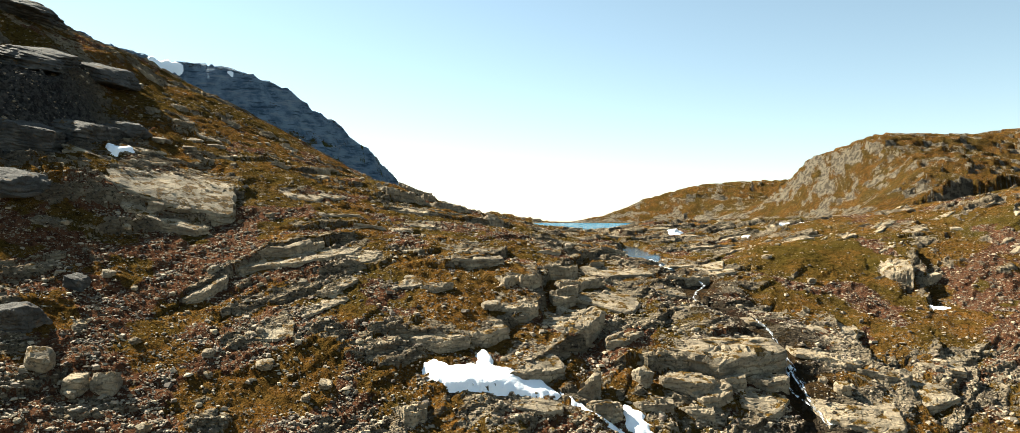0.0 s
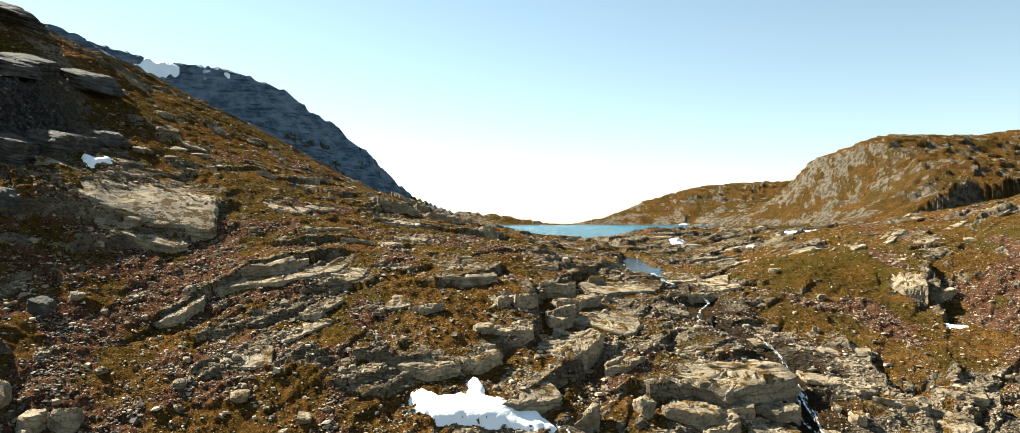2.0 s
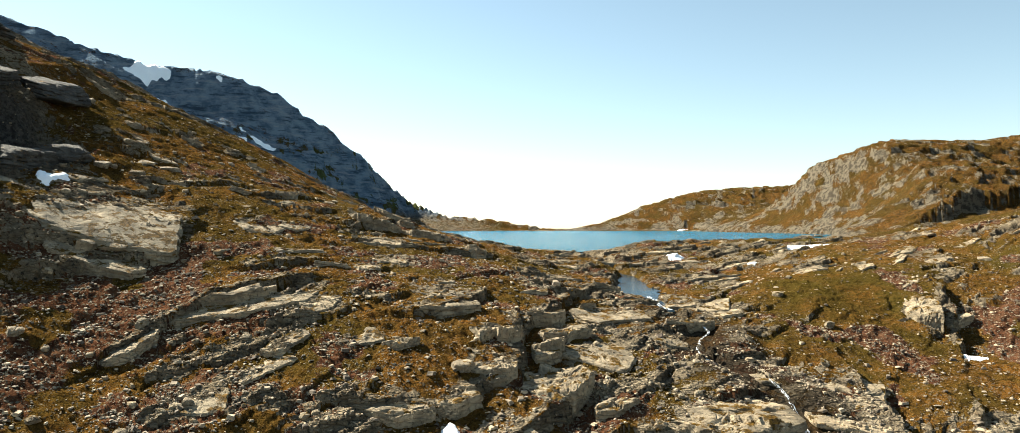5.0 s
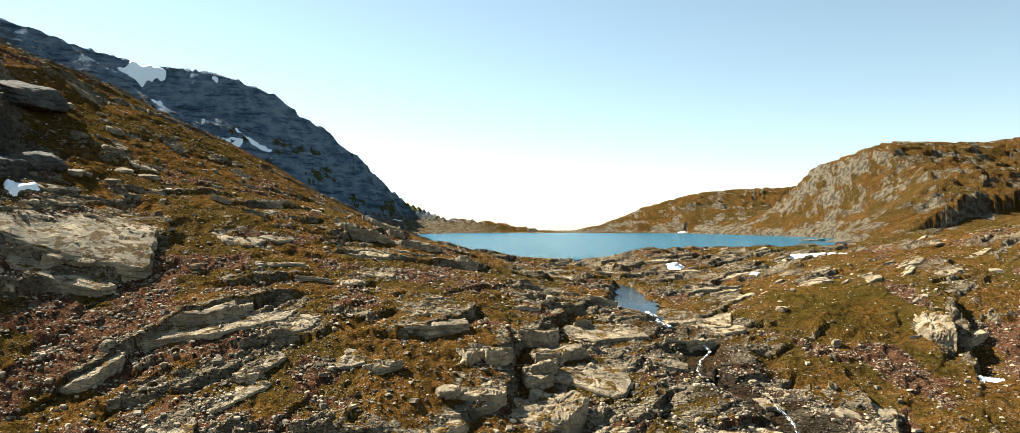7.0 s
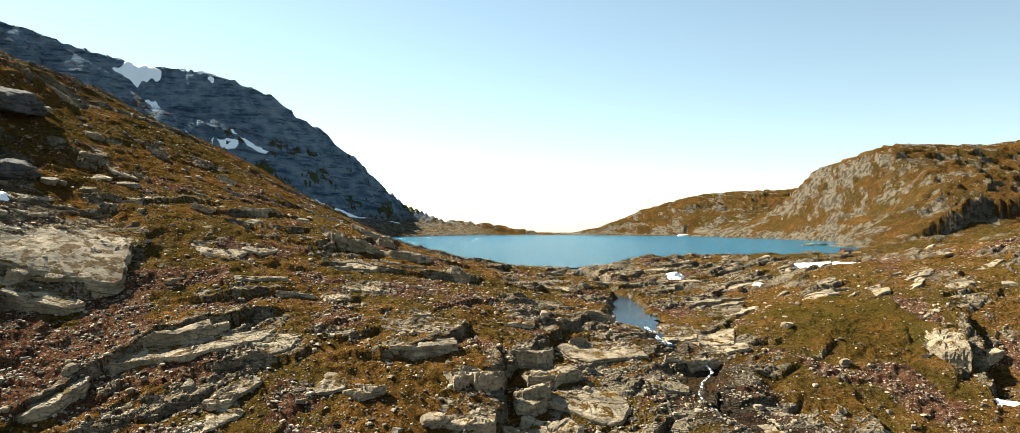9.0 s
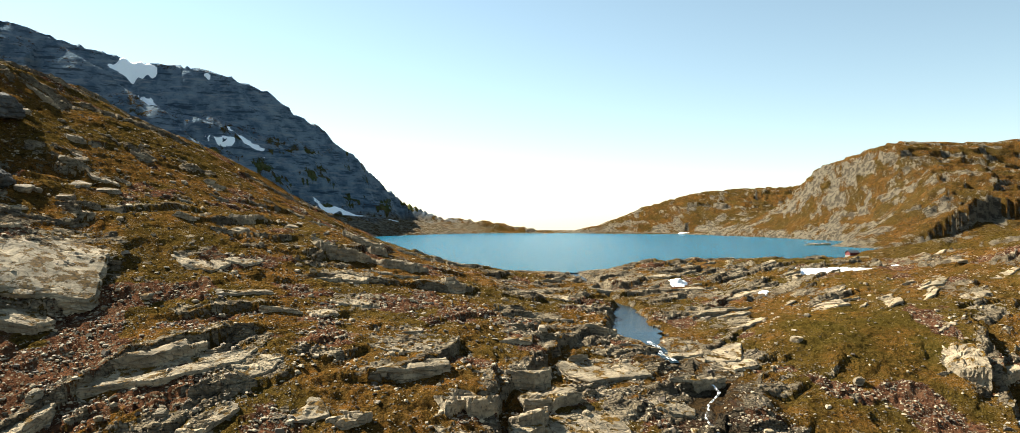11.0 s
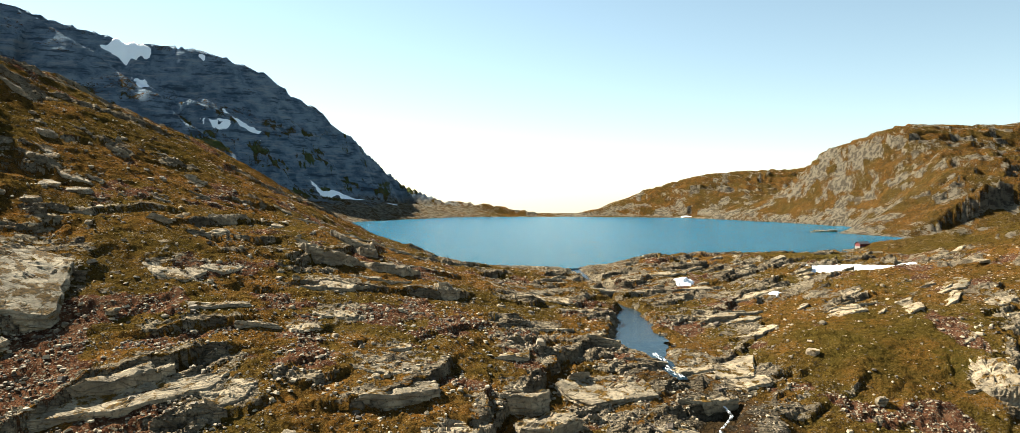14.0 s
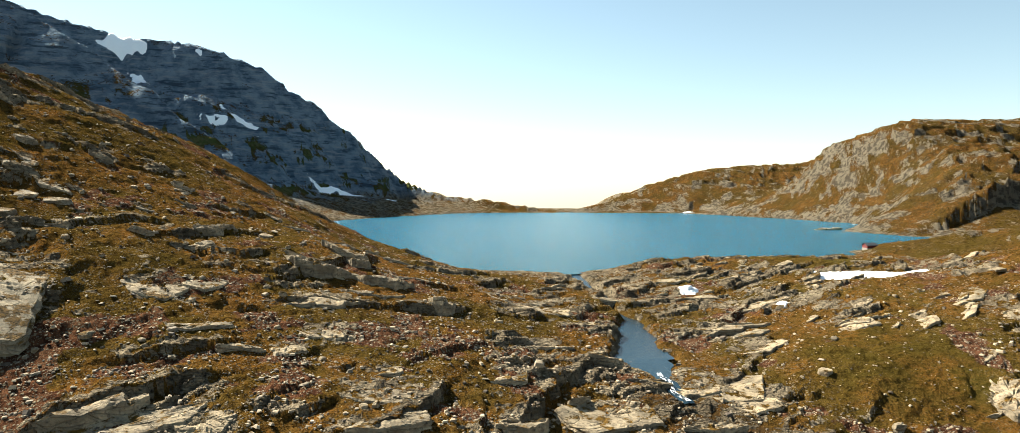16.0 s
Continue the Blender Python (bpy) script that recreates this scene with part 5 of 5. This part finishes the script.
def cabin(x, y, turn):
    base = new("cabin")
    base.matrix_world = pose(x, y, ground_at(x, y, 3) + 0.1, 0, 0, turn)
    w, d, wall, ridge = 3.0, 2.1, 1.8, 2.9
    part("foundation", box(bmesh.new(), -w - 0.1, w + 0.1, -d - 0.1, d + 0.1, -1.6, 0.25, 0.04), bare_stone, base, "grey stone foundation")
    for side in (-1, 1):
        bm = bmesh.new()
        for k in range(24):
            x0 = -w + k * 0.25
            box(bm, x0, x0 + 0.235, side * d - 0.05, side * d + 0.05 + 0.02 * (k % 2), 0.25, wall)
        part("long_wall", bm, red_wood, base)
    for side in (-1, 1):
        bm = bmesh.new()
        for k in range(16):
            y0 = -d + 0.06 + k * 0.256
            top = wall + (ridge - wall) * (1 - abs(y0 + 0.12) / d) - 0.08
            box(bm, side * w - 0.05, side * w + 0.05 + 0.02 * (k % 2), y0, y0 + 0.235, 0.25, top)
        part("gable_wall", bm, red_wood, base)
    for side in (-1, 1):
        bm = bmesh.new()
        run = Vector((0, side * (d + 0.45), wall - ridge - 0.25))
        a, b = Vector((-w - 0.4, 0, ridge)), Vector((w + 0.4, 0, ridge))
        top = [bm.verts.new(v) for v in (a, b, b + run, a + run)]
        low = [bm.verts.new(v - Vector((0, 0, 0.16))) for v in (a, b, b + run, a + run)]
        bm.faces.new(top), bm.faces.new(low[::-1])
        for k in range(4):
            bm.faces.new((top[k], top[(k + 1) % 4], low[(k + 1) % 4], low[k]))
        bmesh.ops.recalc_face_normals(bm, faces=bm.faces)
        part("roof_slope", bm, dark_roof, base, "dark felted roof slope")
    return tagged(base, "small red wooden cabin with a dark roof by the lake", "cabin")


cabin(200, 458, 12)


def islet(x, y, w, d, h):
    co, tri = rock_points(4, next(SEEDS), w, d, h, cuts=10, edge=14, beds=0.05, uneven=0.12, ragged=0.3)
    ob = new("islet", sheet("islet", co, tri, rock_pale, np.zeros(len(tri), bool)))
    ob.matrix_world = pose(x, y, 0.0, 0, 0, 5)
    return tagged(ob, "low pale rock islet in the blue lake", "rock", "islets")


islet(266, 668, 13, 7, 3.4)
islet(276, 671, 9, 6, 4.4)
islet(258, 664, 5, 4, 1.8)
